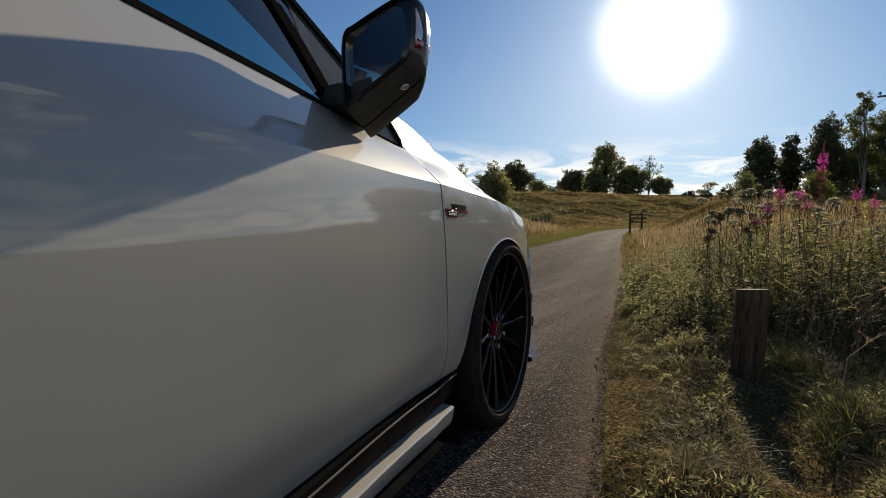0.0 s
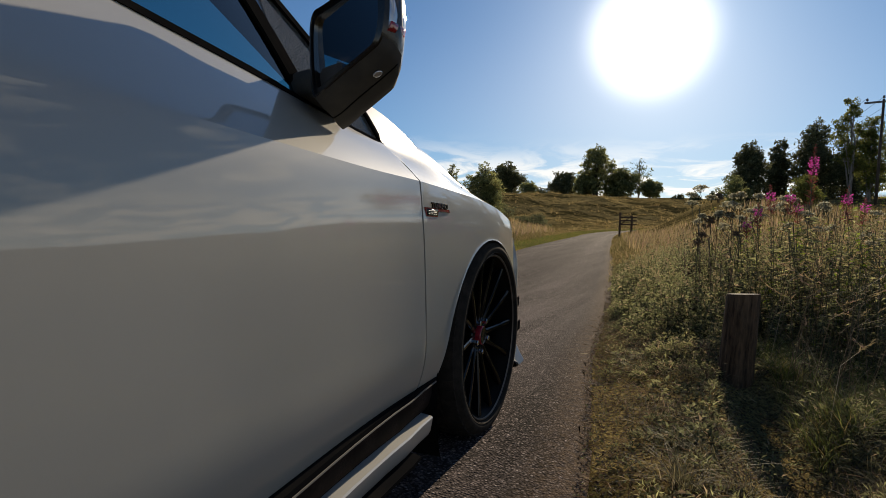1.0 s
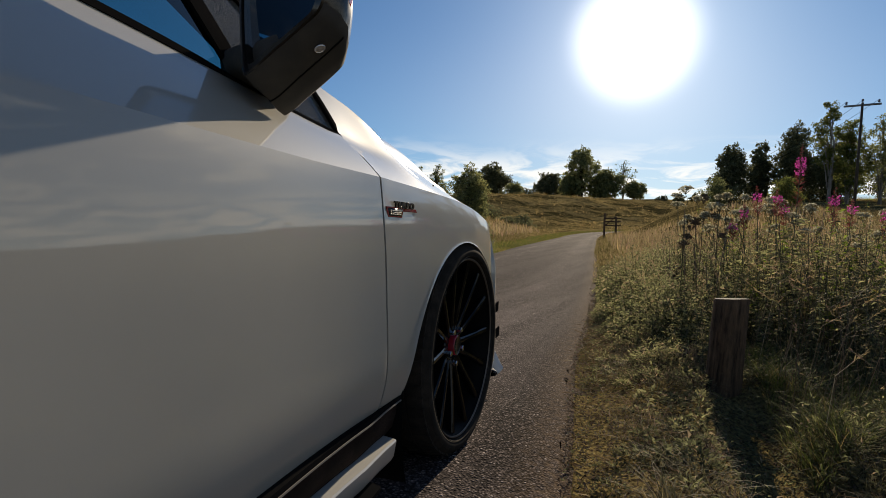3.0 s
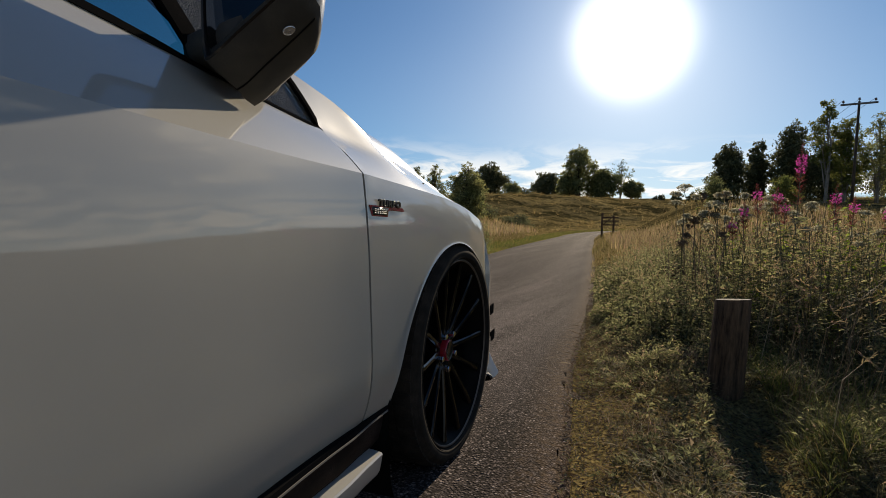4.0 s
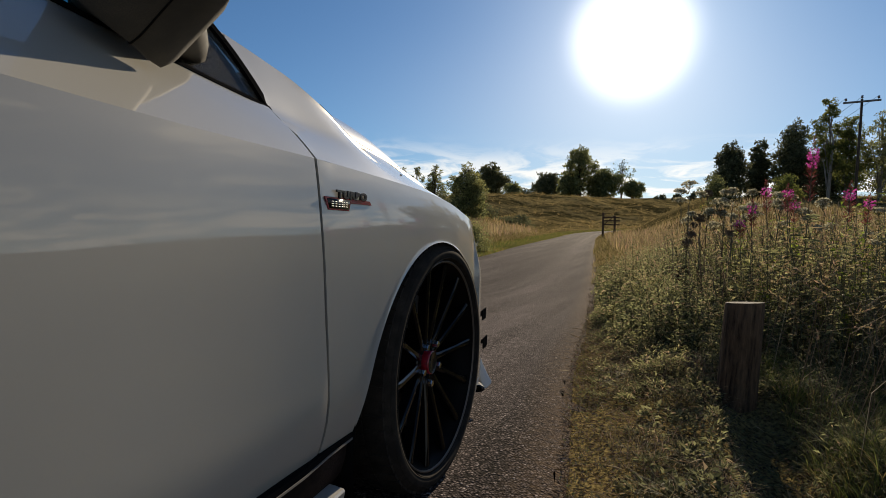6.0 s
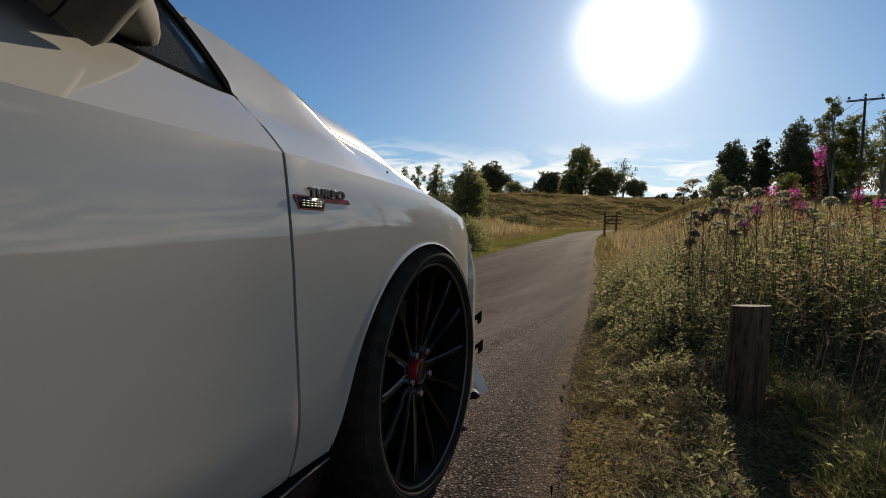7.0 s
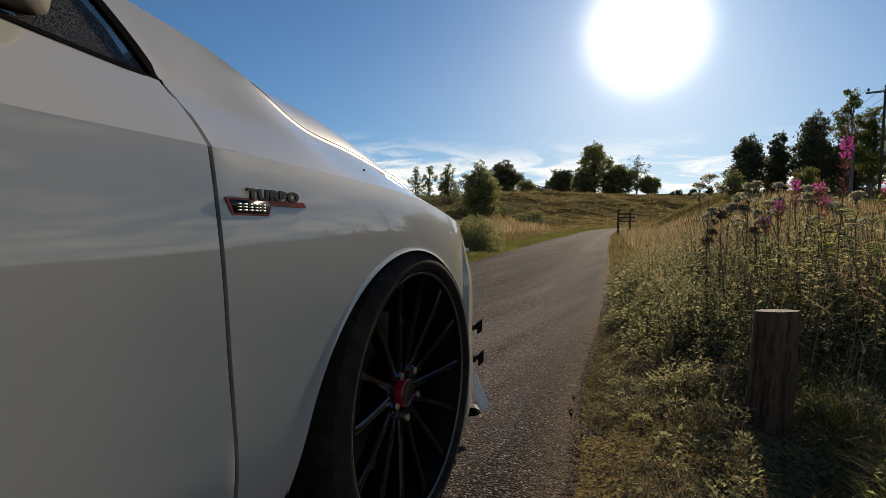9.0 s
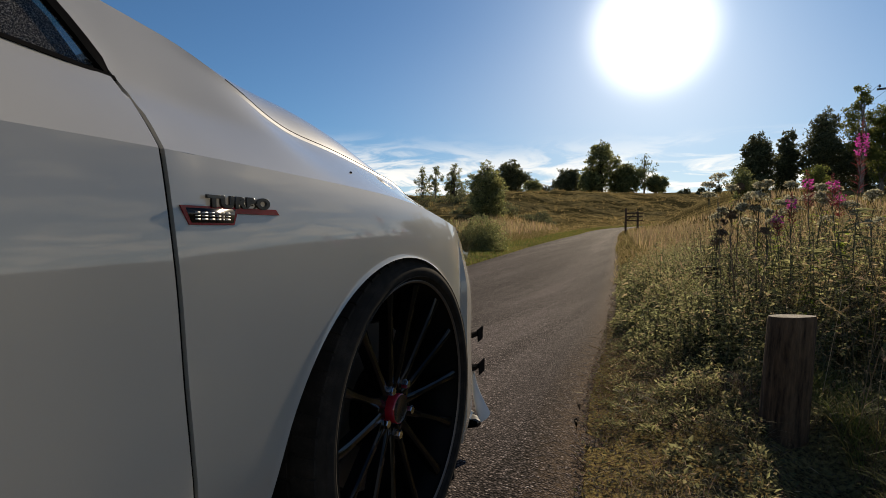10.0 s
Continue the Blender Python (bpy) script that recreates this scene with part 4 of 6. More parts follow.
    foot.faces.new(rr[0]); foot.faces.new(rr[-1])
    part("mirror_foot", foot, M["plastic"], m, "dark grey mirror foot on the door")
    return m


mirror = build_mirror()


# ---- badge ----
def build_badge():
    y0, y1 = -.511, -.353
    xa, xb = side(y0, .692) + .0002, side(y1, .697) + .0002
    at = Matrix.Translation((xa, y0, .686)) @ Matrix.Rotation(math.atan2(y1 - y0, xb - xa), 4, "Z") @ Matrix.Rotation(radians(90), 4, "X") @ Matrix.Rotation(radians(1.5), 4, "Z")
    big = 1.17
    L = math.hypot(y1 - y0, xb - xa) / big
    at = at @ Matrix.Diagonal((big, big, big, 1))
    red = bmesh.new()
    pts = [(0, .010), (.010, -.008), (.066, -.008), (.070, .0035), (L, .0035), (L - .006, .0095)]
    lo = [red.verts.new((x, y, 0)) for x, y in pts]
    hi = [red.verts.new((x, y, .0016)) for x, y in pts]
    red.faces.new(hi)
    for k in range(6):
        red.faces.new((lo[k], lo[(k + 1) % 6], hi[(k + 1) % 6], hi[k]))
    b = part("badge", red, M["red"], CAR, "red-edged fender badge")
    sharpen(b, 20)
    b.matrix_basis = at
    blk = bmesh.new()
    q = [(.006, .0078), (.0125, -.0058), (.0645, -.0058), (.0675, .0078)]
    lo = [blk.verts.new((x, y, .0016)) for x, y in q]
    hi = [blk.verts.new((x, y, .0020)) for x, y in q]
    blk.faces.new(hi)
    for k in range(4):
        blk.faces.new((lo[k], lo[(k + 1) % 4], hi[(k + 1) % 4], hi[k]))
    part("badge_plate", blk, M["gloss_black"], b, "black badge plate")
    bars = bmesh.new()
    x = .0165
    for wd in (.0058, .0072, .0066, .0058, .0024, .0058):
        for lo, hi in ((-.0032, -.0018), (.0002, .0012), (.0032, .0044)):
            box(bars, (x, lo, .002), (x + wd, hi, .0023))
        x += wd + .0020
    part("badge_marks", bars, M["silver"], b, "silver bars on the badge")
    f = bpy.data.curves.new("lettering", "FONT")
    f.body, f.size, f.extrude, f.bevel_depth = "TURBO", .0150, .0012, .0002
    f.space_character, f.offset = 1.12, .0008
    tmp = new("lettering", f)
    me = bpy.data.meshes.new_from_object(tmp.evaluated_get(bpy.context.evaluated_depsgraph_get()))
    bpy.data.objects.remove(tmp)
    me.materials.clear(); me.materials.append(M["gloss_black"])
    xs = [v.co.x for v in me.vertices]
    k = .088 / (max(xs) - min(xs))
    me.transform(Matrix.Translation((.030 - min(xs) * k, .0098, .0016)) @ Matrix.Diagonal((k, 1, 1, 1)))
    part("lettering", me, None, b, "black raised letters")


build_badge()

# ---- the land ----
right_edge = curve([(-60, 6.5), (-6, 0.9), (-1, .40), (.1, .31), (.6, .245), (1.5, .13), (3.0, .01), (6.3, -.32), (12.6, -.97), (19.3, -1.70), (27.1, -2.47), (43.3, -4.02), (50, -4.4), (55, -4.2), (60, -3.2), (66, 0), (74, 6), (90, 24), (130, 70)])
WIDTH = 3.06
road_z = curve([(-60, -1), (-8, -.05), (2, 0), (6, .02), (12.6, .27), (19.3, .54), (27.1, .83), (43.3, 1.42), (54, 1.98), (62, 2.5), (80, 3.9), (130, 7.5)])
hill_z = curve([(-60, -1.0), (-8, 0), (6, .02), (14, .33), (20, .62), (30, 1.2), (40, 2.75), (50, 4.4), (60, 5.45), (68, 6.25), (80, 8.0), (100, 9.75), (125, 11.6), (150, 13.2), (200, 15.5), (400, 18), (1500, 40)])
bank_z = curve([(-60, -1.0), (-8, 0), (3, .0), (6, .2), (10, .48), (20, 1.45), (30, 2.8), (50, 5.0), (80, 7.9), (100, 9.75), (125, 11.6), (150, 13.2), (200, 15.5), (400, 18), (1500, 40)])
tables = {}


def tab(f, y):
    """The curve f for an array of y, by a fine table."""
    if f not in tables:
        xs = np.concatenate([np.linspace(-60, 130, 1500), np.linspace(131, 1500, 300)])
        tables[f] = (xs, np.array([f(x) for x in xs]))
    return np.interp(y, *tables[f])


def waves(x, y, s, seed):
    """Cheap smooth unevenness from a few sines."""
    r = np.random.RandomState(seed)
    h = 0
    for k in range(6):
        a, p, f = r.uniform(0, 6.28), r.uniform(0, 6.28), s * r.uniform(.6, 1.7)
        h = h + np.sin((x * np.cos(a) + y * np.sin(a)) * f + p) / 6
    return h


def land(x, y):
    """The ground's height."""
    x, y = np.asarray(x, float), np.asarray(y, float)
    xr = tab(right_edge, y)
    rz, hz, bz = tab(road_z, y), tab(hill_z, y), tab(bank_z, y)
    r, lft = x - xr, (xr - WIDTH) - x
    z = rz + (bz - rz) * step(r, .6, 9.0) + (hz - rz) * step(lft, .5, 9.0 + 51.0 * step(y, 42, 75))
    off = np.maximum(r, lft)
    z = z + (waves(x, y, 3.0, 3) * .06 + waves(x, y, 9.0, 6) * .035) * step(off, .05, .5) * step(r, 0, .3) + waves(x, y, .5, 4) * .22 * step(off, 1.5, 7) + waves(x, y, .14, 9) * .7 * step(off, 8, 30) + waves(x, y, .4, 19) * .55 * step(lft, 3, 14) * step(y, 34, 50)
    z = z + .035 * step(r, .02, .22) + .03 * step(lft, .02, .3)
    # lumpy sods on the near verge, a hollow behind the post, hummocks on the hill
    near = step(r, .10, .40) * (1 - step(y, 5, 8)) * step(y, -3, -1)
    z = z + (waves(x, y, 11, 61) * .055 + waves(x, y, 24, 62) * .02) * near
    z = z - .11 * np.exp(-((x - .85) / .14) ** 2) * step(y, -1.2, -.2) * (1 - step(y, .8, 1.5))
    z = z + (waves(x, y, .95, 23) * .45 + waves(x, y, 2.1, 24) * .16) * step(lft, 4, 12) * step(y, 32, 46) * (1 - step(y, 110, 140))
    return z


def lane_z(x, y):
    """The lane's surface: a gentle crown, ravelled edges."""
    xr = tab(right_edge, y)
    t = (xr - x) / WIDTH
    return tab(road_z, y) + .006 + .03 * (1 - (2 * t - 1) ** 2) - .03 * step(np.abs(t - .5), .46, .52) + waves(x, y, 2.2, 5) * .003


def build_ground():
    rad = np.concatenate([np.linspace(0, 5, 60)[1:], 5 * np.exp(np.linspace(0, math.log(280), 190))[1:]])
    ang = np.linspace(0, 2 * math.pi, 361)[:-1]
    R, A = np.meshgrid(rad, ang, indexing="ij")
    X, Y = R * np.sin(A) + .2, R * np.cos(A) + 1.0
    xr = tab(right_edge, Y)
    inside = ((X < xr - .03) & (X > xr - WIDTH + .03)) * 1.0
    Z = land(X, Y) - .05 * inside
    nr, na = R.shape
    v = np.stack([X.ravel(), Y.ravel(), Z.ravel()], 1)
    v = np.vstack([v, [[.2, 1.0, float(land(.2, 1.0)) - .05]]])
    i = np.arange(nr * na).reshape(nr, na)
    q = np.stack([i[:-1], i[1:], np.roll(i, -1, 1)[1:], np.roll(i, -1, 1)[:-1]], -1).reshape(-1, 4)
    c = np.stack([np.full(na, nr * na), i[0], np.roll(i[0], -1)], 1)
    g = new("ground", fast("ground", v, [q, c], M["soil"]))
    tagged(g, "dry rolling pasture with worn turf and bare soil", "ground", kind="structure")


def build_road():
    ys = np.concatenate([np.linspace(-30, -3, 40), np.linspace(-2.9, 14, 260), np.linspace(14.2, 130, 220)])
    ts = np.concatenate([np.linspace(-.012, .06, 10), np.linspace(.08, .92, 24), np.linspace(.94, 1.012, 8)])
    Y, T = np.meshgrid(ys, ts, indexing="ij")
    XR = tab(right_edge, Y)
    rag = (waves(Y * 0, Y, 9, 11) * .06 + waves(Y * 0, Y, 31, 12) * .035) * ((T < .02) | (T > .98))
    X = XR - T * WIDTH + rag
    Z = lane_z(X, Y)
    i = np.arange(Y.size).reshape(Y.shape)
    q = np.stack([i[:-1, :-1], i[:-1, 1:], i[1:, 1:], i[1:, :-1]], -1).reshape(-1, 4)
    me = fast("road", np.stack([X.ravel(), Y.ravel(), Z.ravel()], 1), [q], M["asphalt"])
    at = np.empty(len(me.loops), np.int32)
    me.loops.foreach_get("vertex_index", at)
    me.uv_layers.new(name="lane").data.foreach_set("uv", np.stack([T.ravel()[at], Y.ravel()[at]], 1).astype(np.float32).ravel())
    r = new("road", me)
    tagged(r, "narrow grey chip-sealed country lane with ragged edges", "road", kind="structure")


build_ground()
build_road()


# ---- plants as masses ----
def unit(v):
    return v / np.maximum(np.linalg.norm(v, axis=-1, keepdims=True), 1e-9)


def blade_mesh(P, H, W, A, lean, bend, segs=3):
    """Blades of grass: base points, heights, widths, azimuths, lean and droop."""
    n = len(P)
    d = np.stack([np.cos(A), np.sin(A), np.zeros(n)], 1)
    s = np.stack([-np.sin(A), np.cos(A), np.zeros(n)], 1)
    vs = []
    for k in range(segs + 1):
        t = k / segs
        c = P + d * (H * (lean * t + bend * t * t))[:, None] + np.array([0, 0, 1]) * (H * (t - .45 * bend * t * t))[:, None]
        w = W * (1 - t) ** .7 / 2
        vs += [c - s * w[:, None], c + s * w[:, None]] if k < segs else [c]
    m = len(vs)
    V = np.stack(vs, 1).reshape(-1, 3)
    b = (np.arange(n) * m)[:, None]
    q = [b + np.array([[2 * k, 2 * k + 1, 2 * k + 3, 2 * k + 2]]) for k in range(segs - 1)]
    t3 = b + np.array([[m - 3, m - 2, m - 1]])
    return V, [np.concatenate(q) if q else np.zeros((0, 4), int), t3]


def leaf_mesh(P, D, U, L, W, fold=.25):
    """Folded pointed leaves: base, direction, upward side, length, width."""
    D = unit(D)
    S = unit(np.cross(D, U))
    N = np.cross(S, D)
    L, W = L[:, None], W[:, None]
    v = np.stack([P, P + D * L * .4 + S * W / 2 + N * W * fold, P + D * L + N * L * -.12, P + D * L * .4 - S * W / 2 + N * W * fold], 1)
    n = len(P)
    b = (np.arange(n) * 4)[:, None]
    return v.reshape(-1, 3), [np.concatenate([b + np.array([[0, 1, 2]]), b + np.array([[0, 2, 3]])])]


def stem_mesh(P0, P1, P2, R):
    """Three-sided bent stems from P0 by P1 to P2."""
    n = len(P0)
    rows = []
    for P, k in ((P0, 1.0), (P1, .75), (P2, .35)):
        for a in (0, 2.094, 4.189):
            rows.append(P + np.stack([np.cos(a) * R * k, np.sin(a) * R * k, 0 * R], 1))
    V = np.stack(rows, 1).reshape(-1, 3)
    b = (np.arange(n) * 9)[:, None]
    q = [b + np.array([[r * 3 + i, r * 3 + (i + 1) % 3, r * 3 + 3 + (i + 1) % 3, r * 3 + 3 + i]]) for r in (0, 1) for i in range(3)]
    return V, [np.concatenate(q)]


def merge(*parts):
    V, T, Q, o = [], [], [], 0
    for v, fs in parts:
        for f in fs:
            if len(f):
                (T if f.shape[1] == 3 else Q).append(f + o)
        V.append(v)
        o += len(v)
    return np.concatenate(V), [np.concatenate(k) for k in (T, Q) if k]


def stuff(name, label, category, material, *parts):
    v, f = merge(*parts)
    return tagged(new(name, fast(name, v, f, material, False)), label, category, kind="stuff")


rng = np.random.RandomState(7)


def on_land(x, y):
    return np.stack([x, y, land(x, y)], 1)


def verge_strip(n, y0, y1, r0, r1, side_of=1, power=1.0):
    """Points beside the lane, at r metres off its edge."""
    y = y0 + (y1 - y0) * rng.rand(n) ** power
    r = r0 + (r1 - r0) * rng.rand(n)
    e = tab(right_edge, y)
    return (e + r, y) if side_of > 0 else (e - WIDTH - r, y)


def far_fields():
    # tawny meadow near the lane, browner tufts on the hill
    near, hill = [], []
    for sd, n, y0, y1, r0, r1, h in ((1, 64000, 8, 30, 1.2, 14, .34), (1, 16000, 30, 75, 1.0, 40, .4), (-1, 22000, 8, 30, .9, 5, .6), (-1, 34000, 9, 34, 1.2, 24, .5),
                                     (-1, 34000, 34, 75, .6, 45, .2), (-1, 30000, 58, 120, .6, 80, .25)):
        x, y = verge_strip(n, y0, y1, r0, r1, sd, 1.0)
        ok = waves(x, y, .35 if y0 < 30 else .22, 21) + .3 * rng.randn(n) > (-.25 if y0 < 30 else -.05)
        x, y = x[ok], y[ok]
        k = len(x)
        far = np.clip(y / 30, .6, 3.5)
        H = h * (.5 + rng.rand(k)) * (.75 + .5 * waves(x, y, .6, 22))
        b = blade_mesh(on_land(x, y), np.abs(H) + .10, .0085 * far * (.6 + rng.rand(k)), rng.rand(k) * 6.28, .2 + .8 * rng.rand(k), .2 + .9 * rng.rand(k), 2)
        (near if y0 < 30 else hill).append(b)
    stuff("meadow_grass", "tawny dry meadow grass on rolling ground", "grass", M["meadow"], *near)
    stuff("hill_grass", "brown tufted grass on the pasture hill", "grass", M["hill_grass"], *hill)


far_fields()


def hill_tussocks():
    """Clumps of rough grass, each a sheaf, scattered over the hummocks of the pasture."""
    n, per = 4200, 14
    y = 30 + 75 * rng.rand(n) ** .8
    x = tab(right_edge, y) - WIDTH - 2.5 - (12 + .7 * y) * rng.rand(n)
    keep = rng.rand(n) < .2 + .8 * step(waves(x, y, .8, 95), -.2, .25)
    x, y = x[keep], y[keep]
    n = len(x)
    i = np.repeat(np.arange(n), per)
    a = rng.rand(n * per) * 6.28
    q = (.10 + .22 * rng.rand(n))[i] * rng.rand(n * per) ** .6
    bx, by = x[i] + q * np.cos(a), y[i] + q * np.sin(a)
    stuff("hill_tussocks", "rough tawny grass tussocks on the hummocky slope", "grass", M["hill_grass"],
          blade_mesh(on_land(bx, by), (.22 + .4 * rng.rand(n) ** 1.5)[i] * (.5 + .7 * rng.rand(n * per)), .018 + .03 * rng.rand(n * per), a, .2 + .5 * rng.rand(n * per), .2 + .7 * rng.rand(n * per), 2))


hill_tussocks()
x, y = verge_strip(30000, 6, 70, -.08, 1.25, -1, 1.3)
k = len(x)
e = tab(right_edge, y) - WIDTH - x
stuff("lane_verge", "green short grass along the far lane edge", "grass", M["lane_green"],
      blade_mesh(on_land(x, y), (.03 + .07 * rng.rand(k)) * (1 + 1.2 * step(e + .3 * waves(x, y, 2, 71), .4, 1.2)), .008 + .012 * rng.rand(k), rng.rand(k) * 6.28, .3 * rng.rand(k), .7 * rng.rand(k), 2))


x, y = verge_strip(20000, 7.5, 60, -.04, 2.0, 1, 1.4)
k = len(x)
r = x - tab(right_edge, y)
stuff("lane_side_grass", "tawny and green grass along the near lane edge", "grass", M["meadow"],
      blade_mesh(on_land(x, y), (.06 + .10 * rng.rand(k) + .34 * rng.rand(k) * step(r + .35 * waves(x, y, 2.3, 72), .0, .7)), (.005 + .006 * rng.rand(k)) * np.clip(y / 12, .7, 3), rng.rand(k) * 6.28, .15 + .45 * rng.rand(k), .2 + .8 * rng.rand(k), 3))


# ---- near verge: trampled short grass, hay, and the weed thicket behind it ----
def short_verge():
    n = 76000
    x, y = verge_strip(n, -.9, 5.5, .0, 1.8)
    r = x - tab(right_edge, y)
    keep = rng.rand(n) < (.35 + .65 * step(r + .12 * waves(x, y, 5, 31), .05, .4)) * (.03 + .97 * step(waves(x, y, 8.5, 32) + .45 * waves(x, y, 21, 34), -.05, .3))
    keep &= ~((np.abs(x - .82) < .12) & (y < 1.2) & (rng.rand(n) < .85))
    x, y = x[keep], y[keep]
    k = len(x)
    H = (.014 + .045 * rng.rand(k) ** 1.6) * (1 + .8 * waves(x, y, 7, 33))
    stuff("verge_grass", "short uneven green grass beside the lane", "grass", M["verge"],
          blade_mesh(on_land(x, y) - [0, 0, .004], np.abs(H) + .008, .0016 + .0024 * rng.rand(k), rng.rand(k) * 6.28, .1 + .5 * rng.rand(k), .1 + .9 * rng.rand(k)))
    # tussocks standing out of the trodden turf
    nt, per = 400, 70
    tx, ty = verge_strip(nt, -.8, 5.2, .16, 1.9)
    tx = np.where((np.abs(tx - .82) < .14) & (ty < 1.2), tx + .35, tx)
    i = np.repeat(np.arange(nt), per)
    a = rng.rand(nt * per) * 6.28
    q = (.03 + .05 * rng.rand(nt))[i] * rng.rand(nt * per) ** .7
    bx, by = tx[i] + q * np.cos(a), ty[i] + q * np.sin(a)
    # the tussocks share the bank grass's shaded colour
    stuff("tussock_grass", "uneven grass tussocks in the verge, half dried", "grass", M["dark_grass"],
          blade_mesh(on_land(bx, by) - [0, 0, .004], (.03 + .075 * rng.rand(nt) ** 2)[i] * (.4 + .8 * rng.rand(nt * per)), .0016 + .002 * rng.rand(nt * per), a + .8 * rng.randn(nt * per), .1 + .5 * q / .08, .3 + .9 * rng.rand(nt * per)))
    # hay, mostly along the lane's edge
    n = 15000
    x, y = verge_strip(n, -.9, 6.0, -.06, 1.7)
    keep = rng.rand(n) < .35 + .65 * (1 - step(x - tab(right_edge, y), .1, .5))
    x, y = x[keep], y[keep]
    k = len(x)
    P = on_land(x, y) + np.stack([0 * x, 0 * x, .004 + .05 * rng.rand(k) ** 2], 1)
    a = rng.rand(k) * 6.28
    D = np.stack([np.cos(a), np.sin(a), .35 * rng.randn(k)], 1)
    stuff("dead_grass", "dry brown hay and dead stalks on the verge", "hay", M["straw"],
          leaf_mesh(P, D, np.array([[0, 0, 1.0]]) + .3 * rng.randn(k, 3), .012 + .06 * rng.rand(k) ** 3, .0012 + .0018 * rng.rand(k), .1))
    # crumbled leaves and thatch between the blades
    n = 50000
    x, y = verge_strip(n, -.9, 4.5, -.05, 1.8)
    P = on_land(x, y) + np.stack([0 * x, 0 * x, .002 + .035 * rng.rand(n) ** 1.5], 1)
    stuff("thatch", "crumbled dry leaves and moss in the verge", "litter", M["thatch"],
          leaf_mesh(P, rng.randn(n, 3) * [1, 1, .6], rng.randn(n, 3), .006 + .012 * rng.rand(n), .003 + .004 * rng.rand(n), .3))


def cushions(name, label, material, n, per, y0, y1, r0, r1, high, wide, leaf, slim, seed):
    """Low leafy plants, each a ragged cushion of small leaves turned outward, with dark gaps between."""
    x, y = verge_strip(n, y0, y1, r0, r1)
    r = x - tab(right_edge, y)
    keep = (rng.rand(n) < .05 + .95 * step(waves(x, y, 6.0, seed), -.12, .2)) & (np.hypot(x - .77, y - 1.2) > .12)
    keep &= ~((np.abs(x - .82) < .13) & (y < 1.25) & (rng.rand(n) < .9))
    x, y, r = x[keep], y[keep], r[keep]
    n = len(x)
    grow = (.25 + .75 * step(r, .08, .55)) * (.7 + .6 * step(y, 1.2, 3.2))
    H = high * (.5 + 1.2 * rng.rand(n) ** 1.7) * grow
    R = wide * (.5 + .9 * rng.rand(n)) * (.6 + .4 * grow)
    m = n * per
    i = np.repeat(np.arange(n), per)
    a = rng.rand(m) * 6.28
    q = rng.rand(m) ** .55
    up = np.sqrt(np.clip(1 - q ** 2, 0, 1)) * (.35 + .7 * rng.rand(m) ** .7)
    P = on_land(x, y)[i] + np.stack([R[i] * q * np.cos(a), R[i] * q * np.sin(a), H[i] * up + .004], 1)
    D = np.stack([np.cos(a) * (.35 + q), np.sin(a) * (.35 + q), .9 - .9 * q + .3 * rng.randn(m)], 1) + .45 * rng.randn(m, 3)
    L = leaf * (.5 + rng.rand(m))
    stuff(name, label, "weeds", material, leaf_mesh(P, D, np.array([[0, 0, 1.0]]) + .5 * rng.randn(m, 3), L, L * slim * (.7 + .6 * rng.rand(m))))


short_verge()
cushions("bedstraw", "feathery green low plants along the verge", M["herb"], 1500, 80, -.9, 5.6, .05, 1.5, .085, .07, .0145, .32, 81)
cushions("clover", "low broad green leaves in the verge", M["herb"], 600, 48, -.8, 5.0, .14, 1.9, .10, .065, .018, .58, 82)
cushions("yarrow", "half-dried yarrow and plantain in the verge", M["weed"], 850, 70, -.6, 6.5, .10, 1.7, .16, .075, .0175, .28, 83)
cushions("young_nettles", "knee-high young nettles at the bank's foot", M["weed"], 620, 170, 2.0, 7.5, .06, 1.1, .33, .10, .019, .42, 84)


def grit_edge():
    """Loose chippings and crumbs of soil where the lane frays into the verge."""
    n = 6000
    x, y = verge_strip(n, -.8, 7.0, -.05, .13)
    c = np.stack([x, y, np.maximum(land(x, y), lane_z(x, y))], 1)
    s = .0015 + .0035 * rng.rand(n) ** 2.5
    corners = np.array([(1, 0, 0), (-.5, .87, 0), (-.5, -.87, 0), (.1, .1, .9), (0, 0, -.5)])
    a = rng.rand(n) * 6.28
    ca, sa = np.cos(a), np.sin(a)
    k = corners[None] * (.7 + .6 * rng.rand(n, 5, 1))
    v = np.stack([k[:, :, 0] * ca[:, None] - k[:, :, 1] * sa[:, None], k[:, :, 0] * sa[:, None] + k[:, :, 1] * ca[:, None], k[:, :, 2]], 2) * s[:, None, None] + c[:, None]
    b = (np.arange(n) * 5)[:, None]
    f = np.concatenate([b + np.array([[i, j, m]]) for i, j, m in ((0, 1, 3), (1, 2, 3), (2, 0, 3))])
    stuff("edge_grit", "loose brown chippings along the frayed lane edge", "gravel", M["grit"], (v.reshape(-1, 3), [f]))


grit_edge()


